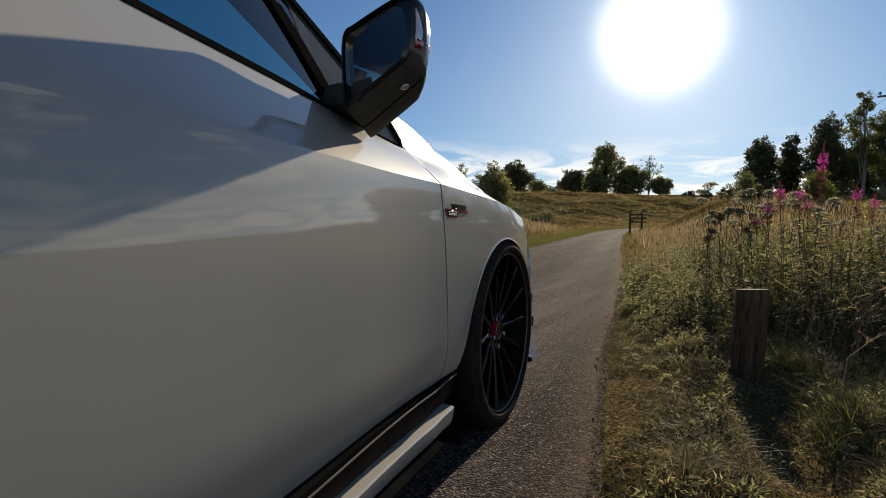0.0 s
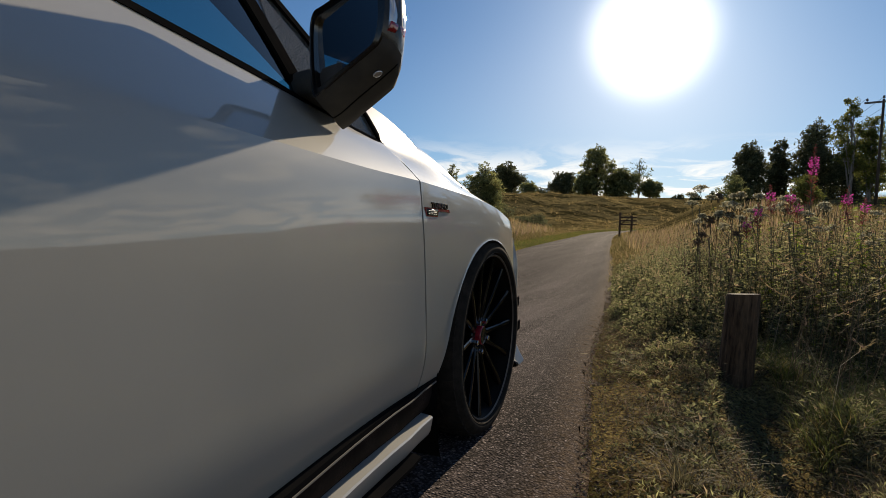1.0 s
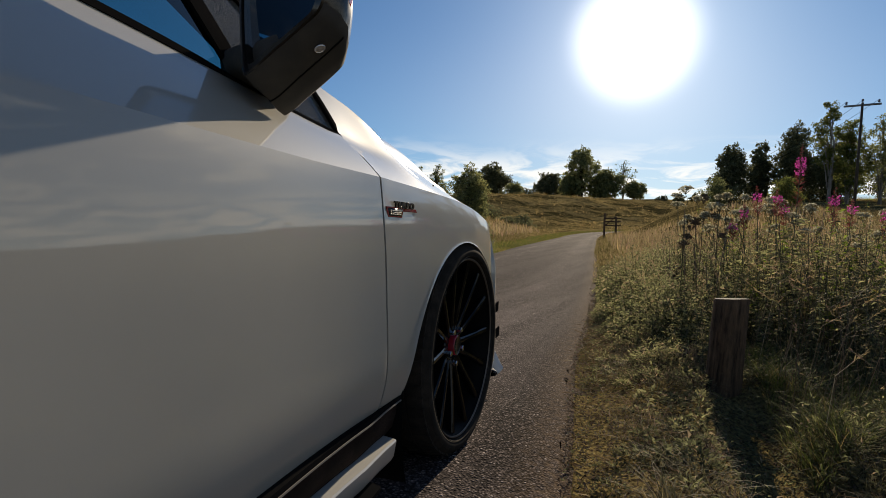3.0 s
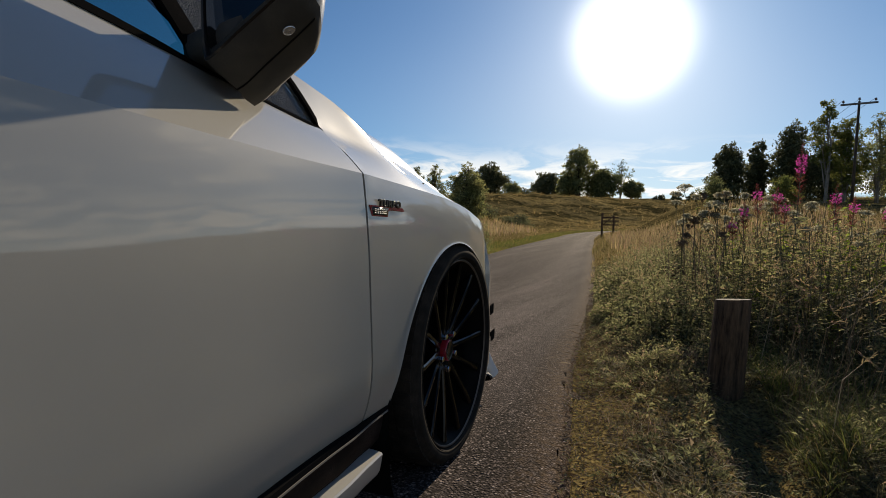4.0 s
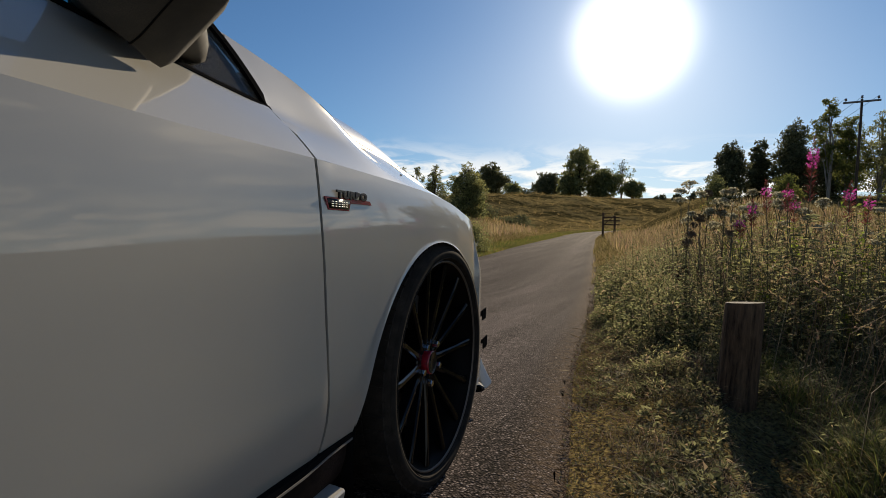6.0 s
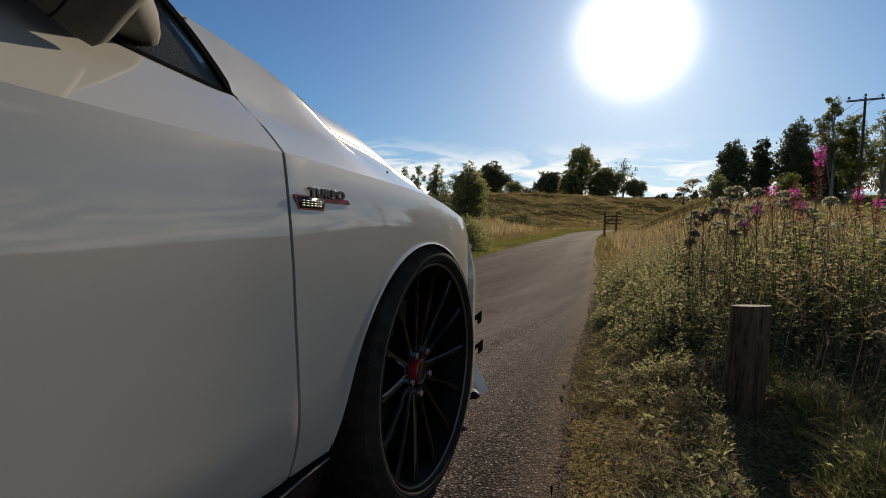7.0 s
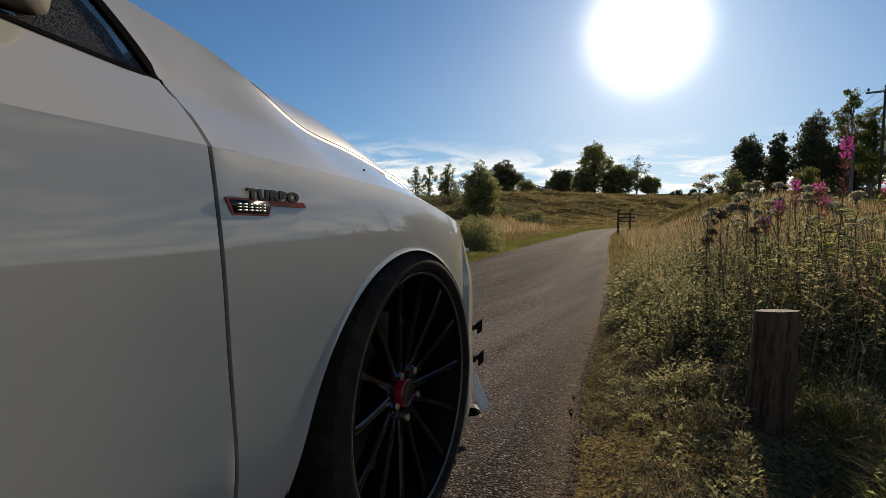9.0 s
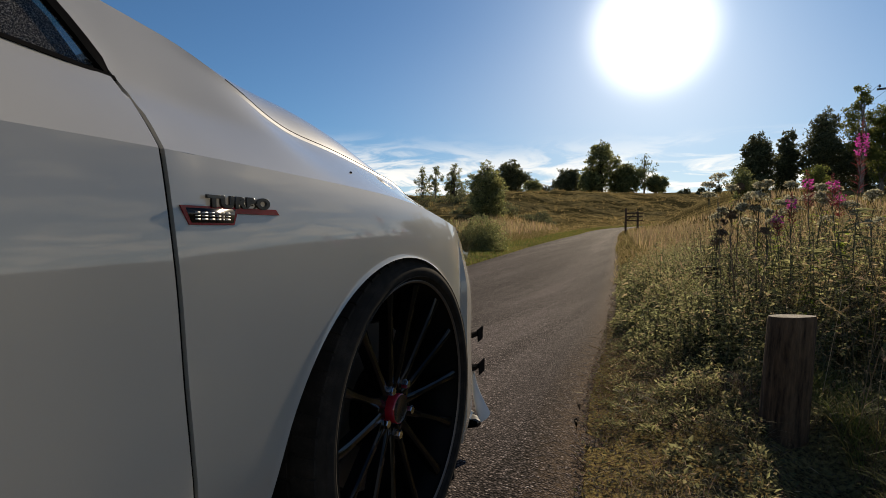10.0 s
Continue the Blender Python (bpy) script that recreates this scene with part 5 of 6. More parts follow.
def thicket(n, y0, y1, r0, r1, hmax, leaf, per, name, label, material, tall=1.0):
    """Upright weeds: stems with opposite drooping leaves, lower towards the lane."""
    x, y = verge_strip(n, y0, y1, r0, r1)
    r = x - tab(right_edge, y)
    y_edge = .06 + .72 * step(-y, -4.2, -1.0)          # the thicket stands back from the lane where the verge is trodden
    keep = r > y_edge * (.8 + .4 * rng.rand(n)) - .15
    keep &= np.hypot(x - .77, y - 1.2) > .2
    keep &= ~((x > .95) & (y < 3.4) & (rng.rand(n) < .4)) & ~((x > .8) & (x < 1.35) & (y < 2.1) & (rng.rand(n) < .75))
    keep &= ~((np.abs(x - .75) < .24) & (y < 1.25))
    x, y, r = x[keep], y[keep], r[keep]
    k = len(x)
    e = .06 + .72 * step(-y, -4.2, -1.0)
    H = hmax * (.36 + .64 * step(r, e - .2, e + 1.0)) * (.45 + .65 * rng.rand(k) ** 1.4) * (1 + .45 * waves(x, y, 2.5, 41))
    H = H * (.32 + .68 * step(y, 1.0, 2.6)) * (1 - .38 * step(y, 4.0, 6.5))
    P0 = on_land(x, y)
    a = rng.rand(k) * 6.28
    lean = np.stack([np.cos(a), np.sin(a), 0 * a], 1) * (H * (.08 + .22 * rng.rand(k)))[:, None]
    P1 = P0 + lean * .35 + np.stack([0 * H, 0 * H, H * .55], 1)
    P2 = P0 + lean + np.stack([0 * H, 0 * H, H], 1)
    stems = stem_mesh(P0, P1, P2, .0022 + .002 * rng.rand(k))
    m = k * per
    i = np.repeat(np.arange(k), per)
    t = (.10 + .90 * rng.rand(m) ** .8)[:, None]
    Q = (1 - t) ** 2 * P0[i] + 2 * t * (1 - t) * P1[i] + t * t * P2[i]
    b = rng.rand(m) * 6.28
    D = np.stack([np.cos(b), np.sin(b), .35 - .9 * rng.rand(m)], 1)
    L = leaf * (.5 + .8 * rng.rand(m)) * (1.15 - .55 * t[:, 0]) * (.5 + .5 * step(y[i], 1.0, 2.8))
    leaves = leaf_mesh(Q, D, np.array([[0, 0, 1.0]]) + .35 * rng.randn(m, 3), L, L * (.30 + .22 * rng.rand(m)))
    stuff(name, label, "weeds", material, leaves)
    return stems


s1 = thicket(5600, .2, 9.5, .05, 4.0, .80, .048, 32, "nettle_thicket", "dense green nettles and weeds behind the verge", M["weed"])
s2 = thicket(1900, 1.6, 8.5, .1, 5.0, .88, .060, 26, "willowherb_thicket", "tall leafy willowherb stems in the weed bank", M["weed"])
s3 = thicket(2500, .6, 6.4, .3, 4.2, .72, .040, 40, "bramble_thicket", "dark green bramble and bedstraw tangled in the bank", M["herb"])
s4 = thicket(300, 1.9, 5.0, 1.0, 3.6, .95, .052, 44, "fresh_willowherb", "bright green leafy willowherb shoots in the bank", M["fresh"])
stuff("weed_stems", "thin upright stems of the weed bank", "weeds", M["stalk"], s1, s2, s3, s4)


def tall_grass():
    n = 26000
    x, y = verge_strip(n, -.4, 13, .4, 5.5)
    r = x - tab(right_edge, y)
    keep = (rng.rand(n) < .25 + .75 * step(waves(x, y, 1.8, 51), -.2, .3)) & (r > .75 - .5 * step(y, 4, 7)) & (np.hypot(x - .77, y - 1.2) > .15) & ~((np.abs(x - .75) < .2) & (y < 1.25))
    x, y, r = x[keep], y[keep], r[keep]
    k = len(x)
    H = (.3 + .5 * rng.rand(k)) * (.55 + .45 * step(r, .7, 1.8)) * (.55 + .45 * step(y, .7, 1.9))
    A = rng.rand(k) * 6.28
    ln, bd = .1 + .5 * rng.rand(k), .2 + .6 * rng.rand(k)
    w = .0018 + .0024 * rng.rand(k)
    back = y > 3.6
    # same blades: straw colour at the back, shade painted into the near ones
    for name, label, material, sel in (("tall_grass", "long arching grass gone to straw", M["meadow"], back), ("shaded_grass", "tangled long grass in the bank, coloured as in shade", M["dark_grass"], ~back)):
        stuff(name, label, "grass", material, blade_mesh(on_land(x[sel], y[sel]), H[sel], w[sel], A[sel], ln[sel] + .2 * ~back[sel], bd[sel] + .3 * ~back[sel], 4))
    # pale seed heads on stalks, over the bank
    n = 2600
    x, y = verge_strip(n, 2.4, 18, .7, 7.5, 1, 1.0)
    k = n
    H = .45 + .42 * rng.rand(k)
    P0 = on_land(x, y)
    a = rng.rand(k) * 6.28
    d = np.stack([np.cos(a), np.sin(a), 0 * a], 1)
    ln = H * (.15 + .6 * rng.rand(k))
    P2 = P0 + d * ln[:, None] + np.stack([0 * H, 0 * H, H], 1)
    P1 = P0 + d * (ln * .3)[:, None] + np.stack([0 * H, 0 * H, H * .55], 1)
    heads = []
    for j in range(7):
        D = unit(P2 - P1) + .55 * rng.randn(k, 3) * .5
        Q = P2 - unit(P2 - P1) * (.012 * j)
        heads.append(leaf_mesh(Q, D, rng.randn(k, 3), .02 + .02 * rng.rand(k), .004 + .003 * rng.rand(k), .1))
    stuff("seed_heads", "pale feathery grass seed heads", "grass", M["seed"], *heads)
    stuff("grass_stalks", "thin dry grass stalks", "grass", M["dry_stalk"], stem_mesh(P0, P1, P2, .0011 + .0006 * rng.rand(k)))


tall_grass()


def bank_grass():
    """Pale flowering grass that stands between the weeds of the bank."""
    n = 7500
    x, y = verge_strip(n, 2.3, 9.0, .35, 4.6)
    r = x - tab(right_edge, y)
    keep = rng.rand(n) < .15 + .85 * step(waves(x, y, 2.6, 91), -.15, .25)
    x, y, r = x[keep], y[keep], r[keep]
    k = len(x)
    H = (.45 + .5 * rng.rand(k)) * (.55 + .45 * step(r, .3, 1.3))
    A, ln, bd = rng.rand(k) * 6.28, .05 + .35 * rng.rand(k), .05 + .5 * rng.rand(k)
    P = on_land(x, y)
    stuff("flowering_grass", "pale flowering grass among the weeds", "grass", M["seed"], blade_mesh(P, H, .0018 + .0016 * rng.rand(k), A, ln, bd, 4))
    d = np.stack([np.cos(A), np.sin(A), 0 * A], 1)
    hd = []
    for j in range(8):
        t = 1 - .022 * j
        Q = P + d * (H * (ln * t + bd * t * t))[:, None] + np.array([0, 0, 1]) * (H * (t - .45 * bd * t * t))[:, None]
        hd.append(leaf_mesh(Q, rng.randn(k, 3) * .5 + [0, 0, .8] + d * .5, rng.randn(k, 3), .010 + .014 * rng.rand(k), .003 + .003 * rng.rand(k), .1))
    stuff("flowering_heads", "feathery pale heads of flowering grass", "grass", M["seed"], *hd)
    # sunlit grass beside the post
    n = 9000
    x, y = .93 + .55 * rng.rand(n), .35 + 1.7 * rng.rand(n)
    keep = rng.rand(n) < step(waves(x, y, 9, 92), -.25, .2)
    x, y = x[keep], y[keep]
    k = len(x)
    stuff("post_grass", "yellow-green grass in tufts beside the post", "grass", M["lane_green"],
          blade_mesh(on_land(x, y), .05 + .16 * rng.rand(k) ** 1.5, .0018 + .002 * rng.rand(k), rng.rand(k) * 6.28, .2 + .5 * rng.rand(k), .3 + .8 * rng.rand(k), 4))


bank_grass()


def arching_grass():
    """Pale bent grass stalks with drooping heads in front of the bank."""
    k = 300
    y = -.1 + 3.2 * rng.rand(k)
    x = tab(right_edge, y) + .72 + 1.6 * rng.rand(k)
    ok = np.hypot(x - .77, y - 1.2) > .14
    x, y = x[ok], y[ok]
    k = len(x)
    P0 = on_land(x, y)
    H = .35 + .35 * rng.rand(k)
    a = rng.randn(k) * .9 + .4
    d = np.stack([np.cos(a), np.sin(a), 0 * a], 1)
    ln = H * (.35 + .6 * rng.rand(k))
    P1 = P0 + d * (ln * .25)[:, None] + np.stack([0 * H, 0 * H, H * .7], 1)
    P2 = P0 + d * ln[:, None] + np.stack([0 * H, 0 * H, H * (.85 + .15 * rng.rand(k))], 1)
    stuff("bent_stalks", "pale bent grass stalks leaning out of the bank", "grass", M["straw"], stem_mesh(P0, P1, P2, .0009 + .0006 * rng.rand(k)))
    hd = []
    for j in range(9):
        D = unit(P2 - P1) + .3 * rng.randn(k, 3)
        hd.append(leaf_mesh(P2 - unit(P2 - P1) * (.009 * j), D, rng.randn(k, 3), .016 + .012 * rng.rand(k), .004 + .003 * rng.rand(k), .1))
    stuff("bent_seed_heads", "pale drooping seed heads of bent grass", "grass", M["seed"], *hd)


arching_grass()


def far_seed():
    n = 6000
    x, y = verge_strip(n, 6, 34, .5, 9, 1, 1.0)
    k = n
    P = on_land(x, y)
    H = .30 + .35 * rng.rand(k)
    stuff("meadow_seed_heads", "pinkish tawny grass heads in the meadow", "grass", M["seed"],
          blade_mesh(P + np.stack([0 * H, 0 * H, H * .45], 1), H * .6, (.010 + .012 * rng.rand(k)) * np.clip(y / 14, .7, 2), rng.rand(k) * 6.28, .1 + .25 * rng.rand(k), .3 * rng.rand(k), 2))


far_seed()
x, y = verge_strip(3500, 8, 40, 1.2, 7, -1)
k = len(x)
H = .5 + .4 * rng.rand(k)
stuff("far_side_seed_heads", "pale tawny grass heads beyond the lane", "grass", M["seed"],
      blade_mesh(on_land(x, y) + np.stack([0 * H, 0 * H, H * .5], 1), H * .6, (.012 + .014 * rng.rand(k)) * np.clip(y / 14, .7, 2), rng.rand(k) * 6.28, .1 + .3 * rng.rand(k), .4 * rng.rand(k), 2))

# ---- trees ----
def tree(name, label, x, y, z0, height, lobes, n, leaf, material, wood, trunk=.18, trunks=1, seed=1, sparse=0.0):
    """A tree: trunk with limbs to every lobe of the crown, and leaves in clumps with gaps between.
    lobes: (dx, dy, height share, radius, radius up)."""
    r = np.random.RandomState(seed)
    t = thing(name, label, "tree", Matrix.Translation((x, y, z0 - .15)))
    bm = bmesh.new()
    for k in range(trunks):
        ox, oy = (0, 0) if trunks == 1 else (r.uniform(-1, 1) * .35 * trunks * .5, r.uniform(-.5, .5))
        top = height * .82
        pts = [(ox, oy, 0), (ox + .1 * r.randn(), oy + .1 * r.randn(), top * .35), (ox * 1.3 + .2 * r.randn(), oy + .2 * r.randn(), top * .7), (ox * 1.5 + .25 * r.randn(), oy, top)]
        rod(bm, pts, [trunk, trunk * .8, trunk * .5, trunk * .15], 8)
    for dx, dy, hz, rad, ru in lobes:
        s = height * max(.12, hz - .28)
        rod(bm, [(dx * .15, dy * .15, s), (dx * .55, dy * .55, height * (hz - .08)), (dx, dy, height * hz + ru * .3)], [trunk * .45, trunk * .28, trunk * .08], 5)
        for k in range(4):
            a = r.rand() * 6.28
            rod(bm, [(dx * .6, dy * .6, height * (hz - .06)), (dx + rad * .75 * math.cos(a), dy + rad * .75 * math.sin(a), height * hz + ru * r.uniform(-.4, .8))], [trunk * .16, trunk * .03], 4)
    part("trunk", bm, wood, t)
    n, leaf = int(n * .95), leaf * .9
    tot = sum(l[3] ** 2 * l[4] for l in lobes)
    P = []
    for dx, dy, hz, rad, ru in lobes:
        k = int(n * rad ** 2 * ru / tot)
        nc = max(8, k // 26)
        d = unit(r.randn(nc, 3)) * (.45 + .6 * r.rand(nc, 1) ** .6)
        c = d * [rad, rad, ru] * (1 + .16 * r.randn(nc, 1)) + [dx, dy, height * hz]
        i = r.randint(0, nc, k)
        P.append(c[i] + np.clip(r.randn(k, 3), -1.8, 1.8) * (.12 * rad + .04) * [1, 1, .8])
    P = np.concatenate(P)
    if sparse:
        P = P[r.rand(len(P)) > sparse]
    P[:, 2] = np.maximum(P[:, 2], .2)
    k = len(P)
    D = unit(r.randn(k, 3) + [0, 0, -.25])
    L = leaf * (.6 + .8 * r.rand(k))
    v, f = leaf_mesh(P, D, r.randn(k, 3), L, L * (.55 + .3 * r.rand(k)), .15)
    part("crown", fast("crown", v, f, material, False), material, t)
    return t


def ground_at(x, y):
    return float(land(x, y))


def lobes_of(spread_r, n, lo, hi, seed, rad=.5, squash=.8):
    r = np.random.RandomState(seed)
    out = []
    for k in range(n):
        h = lo + (hi - lo) * (k + .5) / n
        w = spread_r * math.sin(math.pi * min(1, .18 + .8 * (k + .5) / n)) ** .7
        a = k * 2.4 + r.rand()
        q = .65 * w * r.rand() ** .5
        out.append((q * math.cos(a), q * math.sin(a), h, max(.35, rad * w * r.uniform(.7, 1.1)), max(.35, rad * w * squash * r.uniform(.75, 1.15))))
    return out


def place(name, label, x, y, top, w, n, leaf, material, wood, seed, **kw):
    """A tree of crown width 2w whose top stands at height top over the datum."""
    if x < 0 and y > 65:                      # the crest trees stand back on the flat top
        x, y, top, w, leaf = x * 2.1, y * 2.1 - .4, .645 + (top - .645) * 2.1, w * 2.1, leaf * 2.1
        kw["trunk"] = kw.get("trunk", .18) * 2.1
    z0 = ground_at(x, y)
    lo, hi, nl = kw.pop("lo", .32), kw.pop("hi", .88), kw.pop("nl", 12)
    return tree(name, label, x, y, z0, (top - z0) * 1.05, lobes_of(w, nl, lo, hi, seed, kw.pop("rad", .55), kw.pop("squash", .8)), n, leaf, material, wood, seed=seed, **kw)


L, D, P = M["tree"], M["tree_dark"], M["tree_light"]
place("tree", "broad green tree clump on the hill crest", -9.1, 68.6, 13.5, 2.4, 12000, .22, L, M["bark"], 3, trunks=3, hi=.93, lo=.14, sparse=.1, squash=1.1)
place("tree", "rounded green tree on the hill crest", -6.6, 69.6, 10.7, 2.3, 14000, .22, L, M["bark"], 4, trunks=3, lo=.14)
place("tree", "rounded green tree on the hill crest", -10.6, 70.5, 10.7, 1.8, 11000, .22, L, M["bark"], 5, trunks=2, lo=.14)
place("tree", "dark dense tree on the hill crest", -14.9, 78.6, 11.6, 2.4, 11000, .24, D, M["bark"], 6, lo=.2)
place("tree", "half-bare tree with thin branches", -4.5, 73.0, 12.6, 1.8, 800, .17, P, M["birch"], 7, lo=.35, trunk=.12, rad=.5)
place("tree", "small dark green tree on the crest", -3.0, 70.0, 9.2, 1.5, 6500, .2, L, M["bark"], 8, lo=.2)
place("tree", "dark dense tree on the hill crest", -23.5, 79.0, 13.5, 2.7, 16000, .24, D, M["bark"], 9, lo=.14, trunk=.3)
place("tree", "bushy green tree in the pasture", -13.3, 38.6, 6.9, 2.1, 22000, .13, L, M["bark"], 10, lo=.10, hi=.9, nl=24, rad=.40, squash=1.0)
place("tree", "slender pale green tree by the pasture", -24.0, 57.5, 10.1, 1.7, 9000, .14, L, M["bark"], 11, lo=.2, sparse=.3, nl=16, rad=.4)
place("tree", "slender pale green tree by the pasture", -27.0, 59.0, 10.2, 1.2, 4200, .13, L, M["birch"], 12, lo=.3, sparse=.3, trunk=.09, nl=14, rad=.4)
place("tree", "slender pale green tree by the pasture", -29.3, 60.0, 10.2, 1.3, 4200, .13, L, M["birch"], 13, lo=.25, sparse=.3, trunk=.09, nl=14, rad=.4)
place("bush", "rounded hawthorn bush on the pasture", -17.3, 68.0, 8.9, 1.7, 7500, .17, L, M["bark"], 14, lo=.14, trunk=.1)
place("bush", "dark bush on the crest line", -18.2, 86.0, 10.9, 1.6, 4000, .2, D, M["bark"], 15, lo=.2, trunk=.1)
place("bush", "dark bush on the crest line", -21.5, 90.0, 10.6, 1.5, 3500, .2, D, M["bark"], 16, lo=.2, trunk=.1)
place("tree", "dense dark conifer-like tree on the bank", 5.6, 48.6, 9.9, 1.9, 18000, .16, D, M["bark"], 17, lo=.08, hi=.9, nl=14)
place("tree", "dense dark conifer-like tree on the bank", 7.8, 49.5, 9.95, 1.1, 12000, .16, D, M["bark"], 18, lo=.08, hi=.93, nl=12, squash=1.3)
place("tree", "tall dark conifer on the bank", 10.1, 48.8, 11.3, 1.8, 20000, .16, D, M["bark"], 19, lo=.05, hi=.95, nl=16, squash=1.2)
place("tree", "tall pale green ash tree beside the pole", 10.5, 40.8, 10.9, 1.1, 6500, .13, P, M["birch"], 20, lo=.35, hi=.95, sparse=.2, trunk=.12, nl=10)
place("tree", "tall pale green ash tree beside the pole", 11.7, 41.5, 10.1, 1.5, 11000, .13, P, M["birch"], 21, lo=.15, hi=.92, sparse=.1, trunk=.14, nl=14)
place("tree", "leaning pale ash with drooping branches", 13.6, 42.0, 10.2, 1.6, 8000, .13, L, M["birch"], 22, lo=.14, hi=.95, sparse=.2, trunk=.12)
place("tree", "dark tree filling the bank", 17.0, 47.0, 10.2, 2.8, 14000, .18, D, M["bark"], 23, lo=.1)
place("tree", "dark tree filling the bank", 13.0, 50.5, 9.2, 2.5, 12000, .18, D, M["bark"], 24, lo=.05)
place("bush", "olive green bush on the bank", 6.0, 29.0, 4.45, .85, 6500, .08, P, M["bark"], 25, lo=.1, trunk=.06)
place("bush", "olive green bush on the bank", 3.9, 40.0, 5.9, 1.0, 5500, .1, L, M["bark"], 26, lo=.1, trunk=.06)
place("bush", "low scrub at the foot of the pasture bank", -5.25, 15.0, 1.38, .95, 14000, .05, L, M["dry_stalk"], 27, lo=.08, trunk=.02)
place("bush", "low scrub beside the lane", -8.6, 20.0, 1.5, .6, 4000, .05, L, M["dry_stalk"], 28, lo=.08, trunk=.02)
rs = np.random.RandomState(5)
for k in range(34):
    by = rs.uniform(40, 64)
    bx = float(tab(right_edge, by)) - WIDTH - rs.uniform(7, 12 + .35 * by)
    place("gorse_bush", "low dark scrub patch on the slope", bx, by, ground_at(bx, by) + rs.uniform(.7, 1.7), rs.uniform(1.2, 3.2), 1000, .17, D, M["bark"], 40 + k, lo=.1, hi=.7, trunk=.04, nl=7, squash=.35)
for bx, by, h in ((3.5, 118, 1.4), (6.5, 120, 1.7), (0.5, 118, .9)):
    place("bush", "small dark bush on the far skyline", bx, by, ground_at(bx, by) + h, 1.3, 900, .3, D, M["bark"], int(bx * 7 + 90), lo=.15, trunk=.06, nl=6)


# ---- pole line ----
def pole_line():
    px, py = 9.0, 30.0
    z0 = ground_at(px, py)
    top = 8.05
    t = thing("power_pole", "dark wooden power pole with a steel cross-arm", "pole", pose(px, py, z0 - .2, 0, 1.4, -18))
    h = top - z0 + .2
    bm = bmesh.new()
    rod(bm, [(0, 0, 0), (0, 0, h * .5), (0, 0, h)], [.068, .062, .052], 10)
    part("pole", bm, M["bark"], t)
    bm = bmesh.new()
    box(bm, (-.72, -.05, h - .16), (.72, .05, h - .08), .008)
    part("cross_arm", bm, M["steel"], t)
    for k, xx in enumerate((-.62, 0, .62)):
        bm = bmesh.new()
        zb = h - .08 if xx else h
        lathe(bm, [(zb, .012), (zb + .05, .014), (zb + .055, .05), (zb + .085, .06), (zb + .10, .035), (zb + .125, .055), (zb + .155, .05), (zb + .17, .02), (zb + .17, .001)], 12, "z")
        o = part("insulator", bm, M["ceramic"], t, "dark glossy insulator")
        o.location = (xx, 0, 0)
    for k, xx in enumerate((-.62, 0, .62)):
        bm = bmesh.new()
        m = t.matrix_world
        a = m @ Vector((xx, 0, h + .1))
        e = Vector((5.2 + xx * .6, 47, 7.0))
        pts = [a + (e - a) * s + Vector((0, 0, -1.1 * 4 * s * (1 - s) * .5)) for s in lin(0, 1, 12)]
        rod(bm, pts, .007, 4)
        tagged(part("power_cable", bm, M["satin_black"]), "thin dark overhead cable from the pole", "cable", "overhead cables")


pole_line()


# ---- timber posts ----
def post(x, y, top, r, lean_x, lean_y, label):
    z0 = ground_at(x, y)
    h = top - z0 + .06
    t = thing("timber_post", label, "post", pose(x, y, z0 - .06, lean_y, lean_x, 0), "posts along the verge")
    bm = bmesh.new()
    n = 28
    rr = np.random.RandomState(int(x * 100) + 3)
    wob = [1 + .035 * math.sin(3 * a + 1) + .02 * math.sin(7 * a) - (.09 if k in (5, 17) else 0) for k, a in enumerate(lin(0, 2 * math.pi * (n - 1) / n, n))]
    rows = []
    for z, s in ((0, 1.06), (h * .3, 1.02), (h * .7, 1.0), (h - .012, .985), (h, .95)):
        rows.append([bm.verts.new((r * s * wob[k] * math.cos(2 * math.pi * k / n), r * s * wob[k] * math.sin(2 * math.pi * k / n), z + (.008 * math.cos(2 * math.pi * k / n) if z > h * .9 else 0))) for k in range(n)])
    for q, s in zip(rows, rows[1:]):
        for k in range(n):
            bm.faces.new((q[k], q[(k + 1) % n], s[(k + 1) % n], s[k]))
    sharpen(part("shaft", bm, M["wood"], t), 50)
    bm = bmesh.new()
    ring = [bm.verts.new((r * .955 * wob[k] * math.cos(2 * math.pi * k / n), r * .955 * wob[k] * math.sin(2 * math.pi * k / n), h + .0008 + .008 * math.cos(2 * math.pi * k / n))) for k in range(n)]
    mid = bm.verts.new((0, 0, h + .003))
    for k in range(n):
        bm.faces.new((ring[k], ring[(k + 1) % n], mid))
    part("sawn_top", bm, M["wood_end"], t, "pale sawn end grain")
    return t


post(.772, 1.20, 0.432, .071, 3.0, -2, "weathered round timber post in the grass")
post(.62, 4.05, 0.488, .085, 2, -1, "weathered timber post half hidden in weeds")


